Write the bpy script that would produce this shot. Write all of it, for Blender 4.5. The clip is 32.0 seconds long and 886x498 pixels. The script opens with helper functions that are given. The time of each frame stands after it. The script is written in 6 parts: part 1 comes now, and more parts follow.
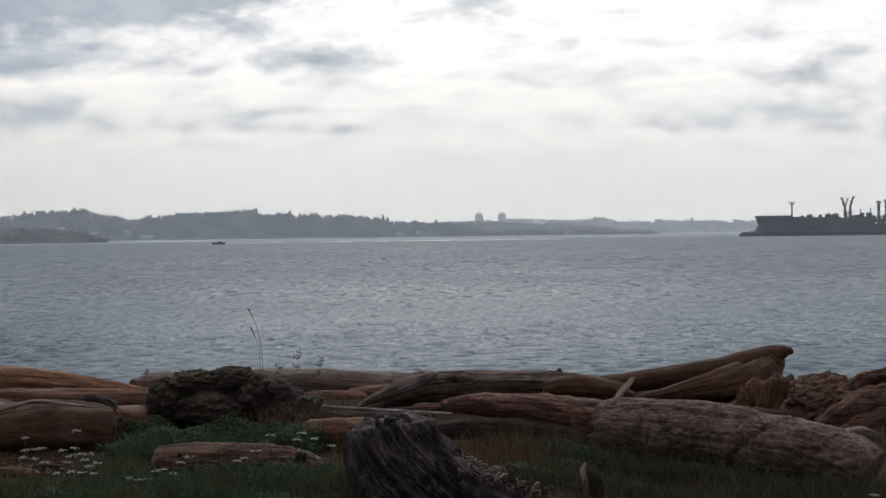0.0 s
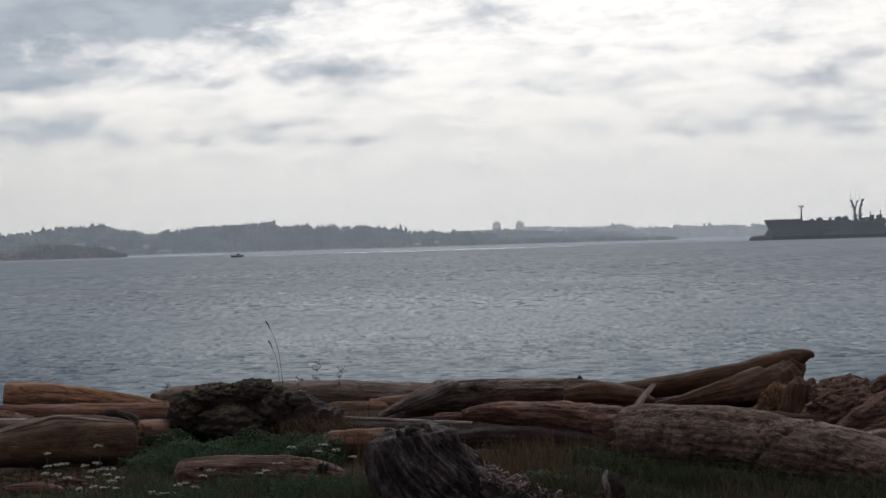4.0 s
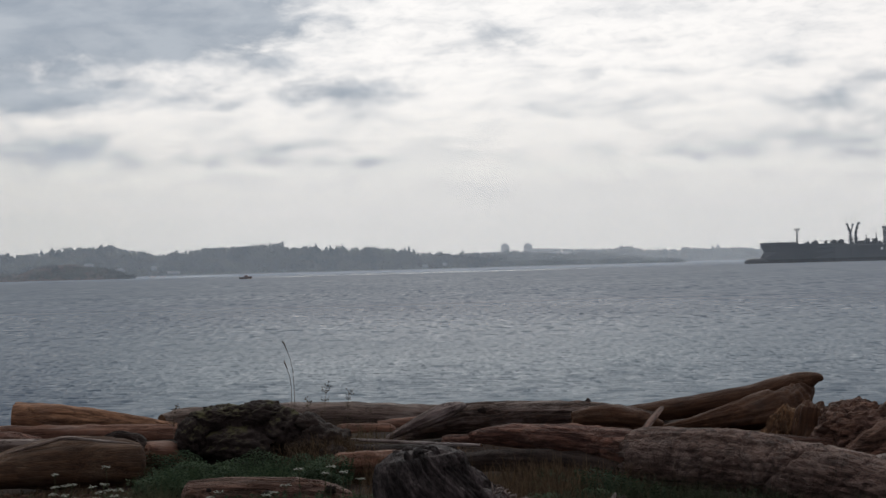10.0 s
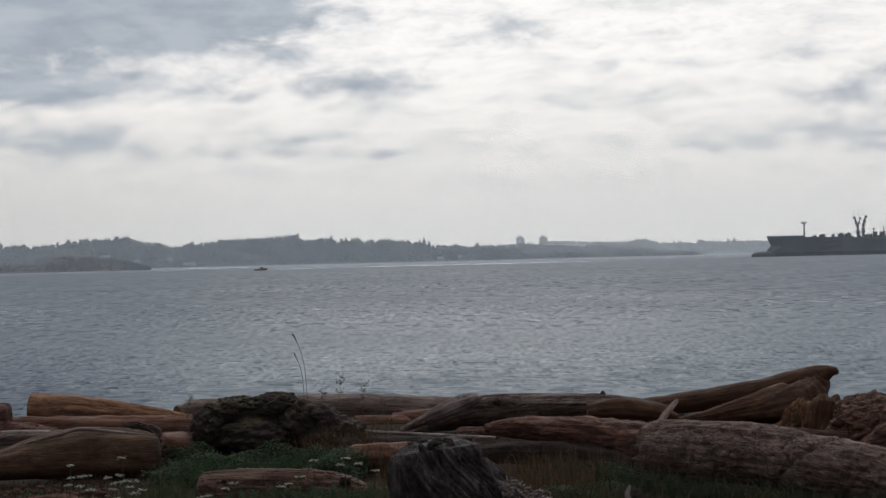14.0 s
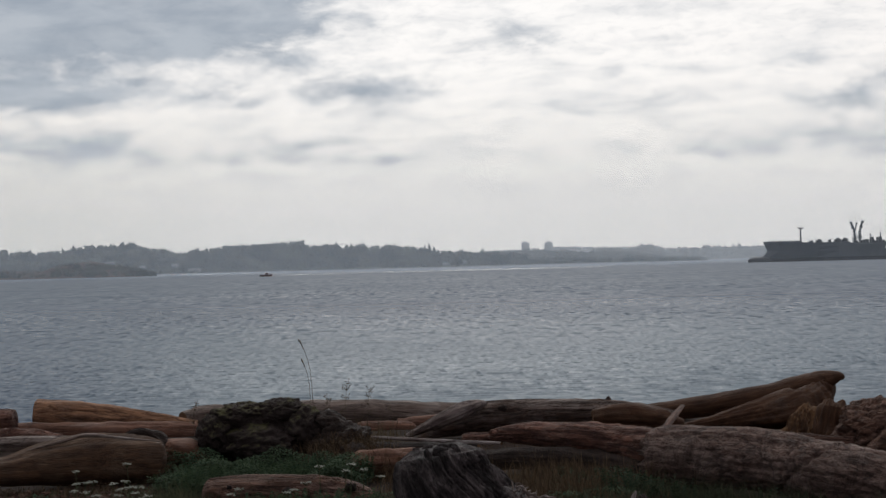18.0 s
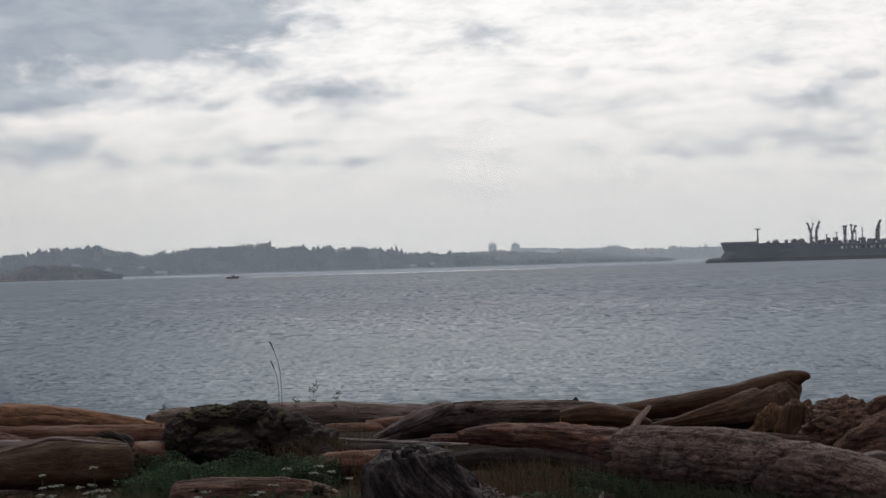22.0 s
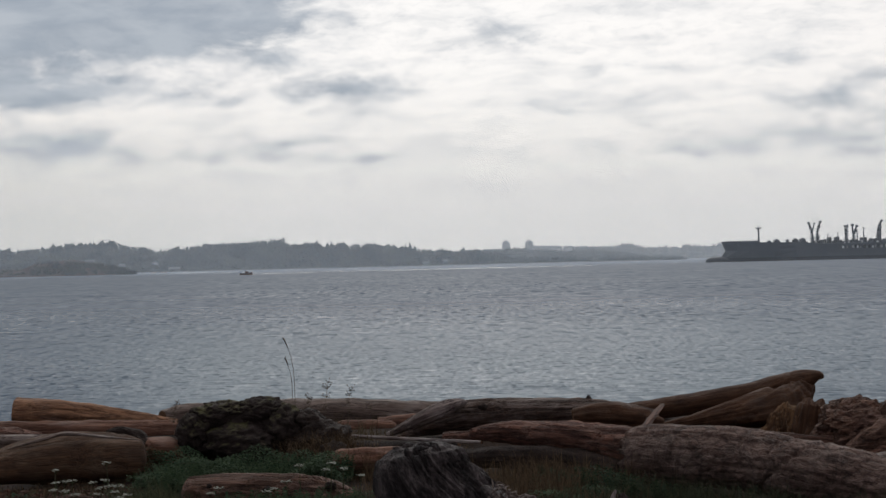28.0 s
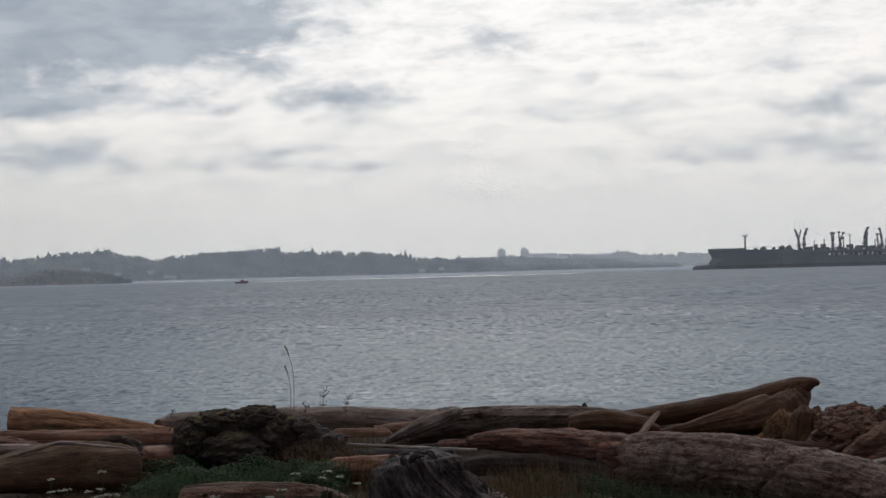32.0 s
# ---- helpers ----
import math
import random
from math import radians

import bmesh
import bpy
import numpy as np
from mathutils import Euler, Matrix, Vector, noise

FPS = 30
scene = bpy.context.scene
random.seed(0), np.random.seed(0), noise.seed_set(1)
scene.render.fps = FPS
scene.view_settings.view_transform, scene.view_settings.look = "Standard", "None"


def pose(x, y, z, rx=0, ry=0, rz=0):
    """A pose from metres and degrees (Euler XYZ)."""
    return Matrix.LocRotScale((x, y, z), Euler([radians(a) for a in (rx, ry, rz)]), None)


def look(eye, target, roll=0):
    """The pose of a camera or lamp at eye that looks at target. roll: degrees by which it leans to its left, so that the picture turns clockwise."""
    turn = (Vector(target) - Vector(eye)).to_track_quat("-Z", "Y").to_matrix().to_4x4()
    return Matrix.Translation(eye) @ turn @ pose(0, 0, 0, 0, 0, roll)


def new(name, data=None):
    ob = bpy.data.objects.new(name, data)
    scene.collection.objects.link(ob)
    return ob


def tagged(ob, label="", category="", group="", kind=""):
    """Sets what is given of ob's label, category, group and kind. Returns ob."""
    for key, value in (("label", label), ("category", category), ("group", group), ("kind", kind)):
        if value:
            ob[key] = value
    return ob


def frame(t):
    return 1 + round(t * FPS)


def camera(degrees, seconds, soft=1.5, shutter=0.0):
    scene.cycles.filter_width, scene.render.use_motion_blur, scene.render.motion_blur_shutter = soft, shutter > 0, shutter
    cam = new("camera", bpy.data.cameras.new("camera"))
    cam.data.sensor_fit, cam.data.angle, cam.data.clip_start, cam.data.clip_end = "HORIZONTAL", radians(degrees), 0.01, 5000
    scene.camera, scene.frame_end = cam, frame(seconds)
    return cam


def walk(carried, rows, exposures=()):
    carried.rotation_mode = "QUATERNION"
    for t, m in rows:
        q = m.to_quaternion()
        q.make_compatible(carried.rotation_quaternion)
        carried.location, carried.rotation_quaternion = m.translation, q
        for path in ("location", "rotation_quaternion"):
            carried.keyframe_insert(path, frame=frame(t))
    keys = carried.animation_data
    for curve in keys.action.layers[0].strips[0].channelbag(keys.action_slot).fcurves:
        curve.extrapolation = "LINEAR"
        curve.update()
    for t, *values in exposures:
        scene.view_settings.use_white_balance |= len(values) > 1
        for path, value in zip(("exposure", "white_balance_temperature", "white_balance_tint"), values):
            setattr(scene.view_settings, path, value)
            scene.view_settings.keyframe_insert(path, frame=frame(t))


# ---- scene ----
# ================= camera and its way: hand-held, standing on the berm =================
EYE = (0.0, 0.0, 1.6)
SEA = -2.9
cam = camera(30.0, 32.0, soft=1.5)
PATH = [
    (0, 89.464, 0.669, -1.622),
    (0.5, 89.615, 0.721, -1.411),
    (1, 89.833, 1.118, -1.358),
    (1.5, 90.003, 1.356, -1.416),
    (2, 90.003, 1.553, -1.261),
    (2.5, 89.559, 1.498, -1.356),
    (3, 89.654, 1.608, -1.223),
    (3.5, 89.756, 1.616, -0.967),
    (5.5, 90.084, 1.711, -1.433),
    (6, 90.304, 1.577, -1.816),
    (6.5, 90.257, 1.227, -2.468),
    (7, 90.113, 1.480, -1.936),
    (7.5, 90.197, 1.468, -1.573),
    (8, 90.265, 1.546, -1.632),
    (8.5, 90.257, 1.537, -1.192),
    (9, 90.297, 1.480, -1.040),
    (9.5, 90.532, 1.328, -0.837),
    (10, 90.568, 1.496, -0.713),
    (10.5, 90.645, 1.380, -0.570),
    (11, 90.583, 1.335, -0.483),
    (11.5, 90.403, 1.116, -0.488),
    (12, 90.362, 1.222, -0.392),
    (12.5, 90.369, 1.276, -0.316),
    (13, 90.332, 1.257, -0.232),
    (13.5, 90.310, 1.354, -0.251),
    (14, 90.312, 1.356, -0.188),
    (14.5, 90.379, 1.422, -0.100),
    (16.5, 90.665, 1.536, 0.023),
    (17, 90.659, 1.419, -0.011),
    (17.5, 90.472, 1.632, -0.075),
    (18, 90.512, 1.436, -0.009),
    (18.5, 90.519, 1.453, 0.020),
    (19, 90.570, 1.270, 0.013),
    (19.5, 90.614, 1.404, -0.026),
    (20, 90.644, 1.367, -0.537),
    (20.5, 90.607, 1.642, -0.439),
    (21, 90.574, 1.553, -0.377),
    (21.5, 90.546, 1.867, -0.516),
    (22, 90.536, 1.634, -1.145),
    (22.5, 90.574, 1.457, -2.718),
    (23, 90.691, 1.549, -2.407),
    (23.5, 90.748, 1.767, -2.186),
    (24, 90.688, 1.653, -2.034),
    (24.5, 90.707, 1.507, -1.904),
    (25, 90.701, 1.178, -1.728),
    (25.5, 90.598, 1.360, -1.554),
    (26, 90.498, 1.166, -1.337),
    (26.5, 90.429, 1.376, -0.983),
    (28.5, 90.460, 1.285, -0.625),
    (29, 90.381, 1.305, -0.576),
    (29.5, 90.351, 1.404, -0.509),
    (30, 90.427, 1.375, -0.715),
    (30.5, 90.429, 1.422, -0.837),
    (31, 90.551, 1.383, -0.768),
    (31.5, 90.616, 1.296, -0.844),
    (32, 90.727, 1.478, -0.834),
]
walk(cam, [(t, pose(*EYE, rx, ry, rz)) for t, rx, ry, rz in PATH], exposures=[(0, 0.18), (3, 0.14), (6, 0.02), (13, 0.01), (32, 0.01)])

# ================= world: broken overcast with the sun behind it =================
SUN_AZ, SUN_EL = 1.0, 47.0
THIN_AZ, THIN_EL = 2.0, 26.0  # where the cloud deck is thinnest
world = bpy.data.worlds.new("world")
scene.world = world
world.use_nodes = True


class Nodes:
    """Short hand for building node trees."""

    def __init__(self, tree):
        self.tree = tree

    def add(self, kind, **inputs):
        node = self.tree.nodes.new(kind)
        for key, value in inputs.items():
            self.put(node.inputs[key.replace("_", " ")], value)
        return node

    def put(self, socket, value):
        if isinstance(value, bpy.types.NodeSocket):
            self.tree.links.new(value, socket)
        else:
            socket.default_value = value

    def math(self, op, a, b=0.0, c=0.0, clamp=False):
        node = self.tree.nodes.new("ShaderNodeMath")
        node.operation, node.use_clamp = op, clamp
        for socket, value in zip(node.inputs, (a, b, c)):
            self.put(socket, value)
        return node.outputs[0]

    def vec(self, op, a, b=(0, 0, 0)):
        node = self.tree.nodes.new("ShaderNodeVectorMath")
        node.operation = op
        self.put(node.inputs[0], a)
        self.put(node.inputs[1], b)
        return node.outputs["Value"] if op in ("DOT_PRODUCT", "LENGTH") else node.outputs["Vector"]

    def xyz(self, x, y, z):
        node = self.tree.nodes.new("ShaderNodeCombineXYZ")
        for socket, value in zip(node.inputs, (x, y, z)):
            self.put(socket, value)
        return node.outputs[0]

    def noise(self, vector, scale=1.0, detail=4.0, rough=0.55, warp=0.0):
        node = self.tree.nodes.new("ShaderNodeTexNoise")
        self.put(node.inputs["Vector"], vector)
        for key, value in (("Scale", scale), ("Detail", detail), ("Roughness", rough), ("Distortion", warp)):
            node.inputs[key].default_value = value
        return node.outputs["Fac"]

    def mix(self, fac, a, b, mode="MIX"):
        node = self.tree.nodes.new("ShaderNodeMix")
        node.data_type, node.blend_type = "RGBA", mode
        node.clamp_factor = True
        self.put(node.inputs[0], fac)
        self.put(node.inputs[6], (*a, 1) if isinstance(a, tuple) else a)
        self.put(node.inputs[7], (*b, 1) if isinstance(b, tuple) else b)
        return node.outputs[2]

    def ramp(self, value, lo, hi, to_lo=0.0, to_hi=1.0):
        node = self.tree.nodes.new("ShaderNodeMapRange")
        node.interpolation_type = "SMOOTHSTEP"
        for socket, v in zip(node.inputs, (value, lo, hi, to_lo, to_hi)):
            self.put(socket, v)
        return node.outputs[0]

    def scaled(self, vector, x, y, z):
        return self.vec("MULTIPLY", vector, (x, y, z))


# Clouds: bearing and height of the middle, half width and half height in degrees, weight.
CLOUDS = [
    ((-12.6, 9.0), 7.0, 1.5, 1.45), ((-15.4, 8.4), 5.0, 1.5, 0.75), ((-7.0, 8.3), 2.6, 0.9, 0.60), ((-4.9, 7.1), 0.9, 0.35, 0.34), ((-14.2, 5.95), 2.6, 0.62, 0.85), ((-10.8, 6.05), 2.2, 0.55, 0.40), ((-13.2, 4.25), 2.6, 0.42, 0.80), ((-10.2, 3.95), 2.2, 0.34, 0.36),
    ((-3.15, 5.98), 2.4, 0.50, 0.68), ((-2.2, 6.2), 1.3, 0.30, 0.30), ((-8.25, 5.85), 0.8, 0.26, 0.50), ((-6.65, 5.70), 0.6, 0.18, 0.36), ((-5.0, 4.80), 1.2, 0.30, 0.30), ((-4.60, 4.18), 2.2, 0.24, 0.48), ((-5.8, 3.70), 2.8, 0.20, 0.42), ((-1.50, 3.62), 2.2, 0.22, 0.30),
    ((-1.6, 4.7), 2.4, 0.5, 0.24), ((-11.0, 3.2), 4.0, 0.18, 0.30), ((-9.5, 2.6), 3.6, 0.16, 0.26), ((2.85, 7.85), 1.2, 0.50, 0.62), ((6.4, 6.55), 2.4, 0.24, 0.34), ((4.2, 5.34), 2.6, 0.20, 0.38), ((8.1, 5.50), 1.0, 0.30, 0.42), ((11.7, 5.45), 1.8, 0.40, 0.36), ((14.0, 5.20), 1.4, 0.36, 0.42),
    ((7.10, 3.75), 1.8, 0.30, 0.28), ((9.4, 4.22), 2.0, 0.34, 0.28), ((13.2, 4.30), 2.2, 0.34, 0.32), ((14.3, 3.50), 3.2, 0.40, 0.36), ((15.1, 6.1), 1.4, 0.6, 0.38), ((16.9, 4.8), 2.4, 0.8, 0.36), ((17.2, 3.0), 2.8, 0.8, 0.40), ((11.7, 9.0), 3.8, 0.5, 0.36),
    ((5.0, 5.02), 1.3, 0.2, 0.28), ((10.6, 3.65), 1.6, 0.22, 0.30), ((6.5, 2.4), 4.0, 0.6, 0.14), ((12.6, 6.6), 1.6, 0.3, 0.28), ((9.0, 7.6), 2.0, 0.3, 0.22),
]


def build_world():
    n = Nodes(world.node_tree)
    world.node_tree.nodes.clear()
    way = n.add("ShaderNodeTexCoord").outputs["Generated"]
    part_xyz = n.add("ShaderNodeSeparateXYZ", Vector=way)
    x, y, z = part_xyz.outputs
    az = n.math("DEGREES", n.math("ARCTAN2", x, y))
    el = n.math("DEGREES", n.math("ARCSINE", z))
    flat = n.xyz(az, el, 0.0)
    # streaky edges: the clouds' outline wanders with noise at two scales
    wob_a = n.math("SUBTRACT", n.noise(n.scaled(flat, 0.9, 2.0, 1), 1.0, 5.0, 0.6), 0.5)
    wob_b = n.math("SUBTRACT", n.noise(n.vec("ADD", n.scaled(flat, 0.85, 1.7, 1), (5.5, 1.2, 0)), 1.0, 5.0, 0.6), 0.5)
    warped = n.vec("ADD", flat, n.xyz(n.math("MULTIPLY", wob_a, 2.0), n.math("MULTIPLY", wob_b, 0.6), 0.0))
    total = 0.0
    for (a, e), half_w, half_h, weight in CLOUDS:
        d = n.scaled(n.vec("SUBTRACT", warped, (a, e, 0)), 1 / half_w, 1 / half_h, 0)
        g = n.math("POWER", 2.0, n.math("MULTIPLY", n.vec("DOT_PRODUCT", d, d), -1.0))
        total = n.math("MULTIPLY_ADD", g, weight, total)
    wisps = n.noise(n.vec("ADD", n.scaled(flat, 0.34, 1.25, 1), (3.1, 7.7, 0)), 1.0, 4.0, 0.52, 0.3)
    fine = n.noise(n.scaled(flat, 0.9, 2.2, 1), 1.0, 4.0, 0.52, 0.3)
    total = n.math("MULTIPLY", total, n.ramp(fine, 0.25, 0.75, 0.85, 1.15))
    torn = n.noise(n.vec("ADD", n.scaled(flat, 0.55, 1.15, 1), (6.6, 2.8, 0)), 1.0, 6.0, 0.56, 0.4)
    total = n.math("ADD", total, n.math("MULTIPLY", n.math("SUBTRACT", torn, 0.5), n.ramp(total, 0.02, 0.35, 0.5, 1.5)))
    total = n.ramp(total, 0.14, 1.05, 0.0, 0.95)
    high = n.ramp(el, 0.8, 4.0)
    curls = n.noise(n.vec("ADD", n.scaled(flat, 0.85, 3.0, 1), (1.7, 4.4, 0)), 1.0, 4.0, 0.55, 0.4)
    streak = n.math("ADD", n.ramp(wisps, 0.42, 0.70, 0.0, 0.26), n.math("MULTIPLY", n.ramp(curls, 0.45, 0.70, 0.0, 0.10), n.ramp(total, 0.15, 0.6, 1.0, 0.25)))
    puffs = n.noise(n.vec("ADD", n.scaled(flat, 1.5, 3.6, 1), (2.2, 9.4, 0)), 1.0, 5.0, 0.6, 0.5)
    streak = n.math("MULTIPLY", n.math("ADD", streak, n.ramp(puffs, 0.46, 0.70, 0.0, 0.12)), n.ramp(total, 0.2, 0.75, 1.0, 0.35))
    total = n.math("ADD", total, n.math("MULTIPLY", streak, high))
    # brightness of the cloud deck: brightest round the hidden sun, dull away from it
    sun_way = (math.sin(radians(THIN_AZ)) * math.cos(radians(THIN_EL)), math.cos(radians(THIN_AZ)) * math.cos(radians(THIN_EL)), math.sin(radians(THIN_EL)))
    near_sun = n.vec("DOT_PRODUCT", way, sun_way)
    deck = n.mix(n.ramp(near_sun, 0.86, 0.985), (0.915, 0.875, 0.855), (1.06, 1.035, 1.01))
    aside = n.math("MAXIMUM", n.ramp(n.math("SUBTRACT", az, SUN_AZ), 3.0, 18.0), n.ramp(n.math("SUBTRACT", SUN_AZ, az), 2.0, 16.0))
    deck = n.mix(n.ramp(el, 11.0, 22.0), deck, n.mix(aside, (0.93, 0.93, 0.935), n.mix(n.ramp(az, -6.0, 6.0), (0.11, 0.175, 0.205), (0.25, 0.30, 0.345))))
    deck = n.mix(n.ramp(near_sun, 0.90, -0.2), deck, (0.35, 0.345, 0.385))
    deck = n.mix(n.ramp(el, 52.0, 74.0), deck, (1.12, 1.13, 1.18))
    low = n.mix(n.ramp(az, -16.0, -3.0), (0.85, 0.815, 0.745), (1.0, 0.955, 0.90))
    low = n.mix(n.ramp(near_sun, 0.80, 0.2), low, (0.35, 0.345, 0.385))
    deck = n.mix(n.ramp(el, 1.0, 7.5), low, deck)
    body = n.noise(n.vec("ADD", n.scaled(flat, 0.30, 0.85, 1), (8.2, 0.4, 0)), 1.0, 4.0, 0.52, 0.3)
    grey = n.mix(n.ramp(body, 0.34, 0.66), (0.335, 0.38, 0.445), (0.455, 0.495, 0.55))
    grey = n.mix(n.ramp(near_sun, 0.80, 0.2), grey, (0.19, 0.21, 0.245))
    colour = n.mix(total, deck, grey)
    sky = n.tree.nodes.new("ShaderNodeTexSky")
    sky.sky_type, sky.sun_disc = "NISHITA", False
    sky.sun_elevation, sky.sun_rotation = radians(SUN_EL), radians(SUN_AZ)
    clear = n.add("ShaderNodeBackground", Color=sky.outputs[0], Strength=0.06)
    cover = n.add("ShaderNodeBackground", Color=colour, Strength=1.0)
    both = n.tree.nodes.new("ShaderNodeMixShader")
    both.inputs[0].default_value = 0.93
    n.tree.links.new(clear.outputs[0], both.inputs[1])
    n.tree.links.new(cover.outputs[0], both.inputs[2])
    out = n.add("ShaderNodeOutputWorld")
    n.tree.links.new(both.outputs[0], out.inputs[0])


build_world()
sun = new("sun", bpy.data.lights.new("sun", "SUN"))
sun.data.energy, sun.data.angle, sun.data.color = 0.95, radians(60), (1.0, 0.975, 0.94)
sun.matrix_world = look((0, 0, 0), (-math.sin(radians(SUN_AZ)) * math.cos(radians(SUN_EL)), -math.cos(radians(SUN_AZ)) * math.cos(radians(SUN_EL)), -math.sin(radians(SUN_EL))))


# ================= materials =================
def shade(name):
    mat = bpy.data.materials.new(name)
    mat.use_nodes = True
    n = Nodes(mat.node_tree)
    bsdf = mat.node_tree.nodes["Principled BSDF"]
    return mat, n, bsdf


def place(n):
    return n.add("ShaderNodeTexCoord").outputs["Object"]


def relief(n, bsdf, height, strength, distance):
    b = n.add("ShaderNodeBump", Strength=strength, Distance=distance, Height=height)
    n.tree.links.new(b.outputs[0], bsdf.inputs["Normal"])


def wood(name, base, dark, grey, worn=0.5, rough=0.8, bump=0.6, moss=0.0, plates=0.0, splits=0.6, grainy=0.8, along=1.6, blotch=0.0):
    """Weathered driftwood; the grain runs along the thing's own x."""
    mat, n, bsdf = shade(name)
    p = place(n)
    rnd = n.add("ShaderNodeObjectInfo").outputs["Random"]
    p = n.vec("ADD", p, n.xyz(n.math("MULTIPLY", rnd, 9.0), n.math("MULTIPLY", rnd, 5.0), 0.0))
    grain = n.noise(n.scaled(p, along, 26, 26), 1.0, 6.0, 0.65, 0.4)
    fibre = n.noise(n.scaled(p, 3 * along, 90, 90), 1.0, 3.0, 0.6)
    stain = n.noise(n.scaled(p, 2.2, 4.5, 4.5), 1.0, 5.0, 0.6)
    col = n.mix(n.ramp(grain, 0.30, 0.68, 1 - grainy, 1.0), dark, base)
    col = n.mix(n.ramp(stain, 0.58 - 0.3 * worn, 0.78 - 0.2 * worn, 0.0, 0.85), col, grey)
    col = n.mix(n.ramp(stain, 0.46, 0.28, 0.0, 0.7), col, dark)
    col = n.mix(n.ramp(fibre, 0.32, 0.66, 0.0, 0.55 * grainy), col, dark)
    split = n.noise(n.scaled(p, 0.5 * along, 15, 15), 1.0, 4.0, 0.6, 0.8)
    split = n.ramp(n.math("ABSOLUTE", n.math("SUBTRACT", split, 0.5)), 0.004, 0.035, 1.0, 0.0)
    col = n.mix(n.math("MULTIPLY", split, splits), col, tuple(0.5 * c for c in dark))
    flake = n.noise(n.scaled(p, 8, 14, 14), 1.0, 5.0, 0.7, 0.8)
    if plates:
        scab = n.noise(n.scaled(p, 3.0, 5.5, 5.5), 1.0, 4.0, 0.6, 1.2)
        col = n.mix(n.ramp(scab, 0.42, 0.48, plates * 0.45, 0.0), col, dark)
        col = n.mix(n.ramp(scab, 0.52, 0.58, 0.0, plates * 0.55), col, grey)
        col = n.mix(n.ramp(flake, 0.40, 0.52, plates, 0.0), col, dark)
        col = n.mix(n.ramp(flake, 0.56, 0.70, 0.0, plates * 0.8), col, grey)
    if blotch:
        drip = n.noise(n.scaled(p, 3.4, 3.0, 3.0), 1.0, 6.0, 0.66, 1.2)
        col = n.mix(n.ramp(drip, 0.54, 0.66, 0.0, blotch), col, tuple(0.8 * c for c in dark))
        col = n.mix(n.ramp(drip, 0.42, 0.34, 0.0, blotch * 0.5), col, grey)
        ring = n.noise(n.scaled(p, 3.2, 1.6, 1.6), 1.0, 4.0, 0.6, 1.5)
        col = n.mix(n.ramp(n.math("ABSOLUTE", n.math("SUBTRACT", ring, 0.5)), 0.002, 0.014, blotch * 0.8, 0.0), col, tuple(0.5 * c for c in dark))
    if moss:
        up = n.add("ShaderNodeSeparateXYZ", Vector=n.add("ShaderNodeNewGeometry").outputs["Normal"]).outputs[2]
        where = n.math("MULTIPLY", n.ramp(up, 0.25, 0.85), n.ramp(n.noise(p, 5.0, 5.0, 0.65), 0.40, 0.62))
        col = n.mix(n.math("MULTIPLY", where, moss), col, (0.092, 0.086, 0.032))
    n.put(bsdf.inputs["Base Color"], col)
    n.put(bsdf.inputs["Roughness"], n.ramp(grain, 0.2, 0.8, rough, rough - 0.2))
    n.put(bsdf.inputs["Specular IOR Level"], 0.20)
    h = n.math("MULTIPLY_ADD", fibre, 0.35, n.math("MULTIPLY_ADD", grain, 0.8, n.math("MULTIPLY_ADD", flake, 0.3 + 2.2 * plates, n.math("MULTIPLY", stain, 0.6))))
    h = n.math("MULTIPLY_ADD", split, -1.1 * splits, h)
    relief(n, bsdf, h, bump, 0.035)
    return mat


def plain(name, a, b, rough=0.6, metal=0.0, scale=3.0, bump=0.0, stretch=(1, 1, 1)):
    """Two tones broken up by noise at two scales."""
    mat, n, bsdf = shade(name)
    p = n.scaled(place(n), *stretch)
    big = n.noise(p, scale, 5.0, 0.6)
    small = n.noise(p, scale * 9, 4.0, 0.6)
    col = n.mix(n.ramp(n.math("MULTIPLY_ADD", small, 0.4, n.math("MULTIPLY", big, 0.6)), 0.36, 0.62), a, b)
    n.put(bsdf.inputs["Base Color"], col)
    n.put(bsdf.inputs["Roughness"], rough)
    n.put(bsdf.inputs["Metallic"], metal)
    n.put(bsdf.inputs["Specular IOR Level"], 0.08 if rough >= 0.9 else 0.5)
    if bump:
        relief(n, bsdf, n.math("ADD", big, small), bump, 0.02)
    return mat


def leafy(name, a, b, thin=0.3):
    """Leaves: each one takes its own tone, some light comes through."""
    mat, n, bsdf = shade(name)
    rnd = n.add("ShaderNodeNewGeometry").outputs["Random Per Island"]
    col = n.mix(rnd, a, b)
    n.put(bsdf.inputs["Base Color"], col)
    n.put(bsdf.inputs["Roughness"], 0.85)
    n.put(bsdf.inputs["Specular IOR Level"], 0.25)
    back = n.add("ShaderNodeBsdfTranslucent", Color=col)
    m = n.tree.nodes.new("ShaderNodeMixShader")
    m.inputs[0].default_value = thin
    n.tree.links.new(bsdf.outputs[0], m.inputs[1])
    n.tree.links.new(back.outputs[0], m.inputs[2])
    n.tree.links.new(m.outputs[0], n.tree.nodes["Material Output"].inputs[0])
    return mat


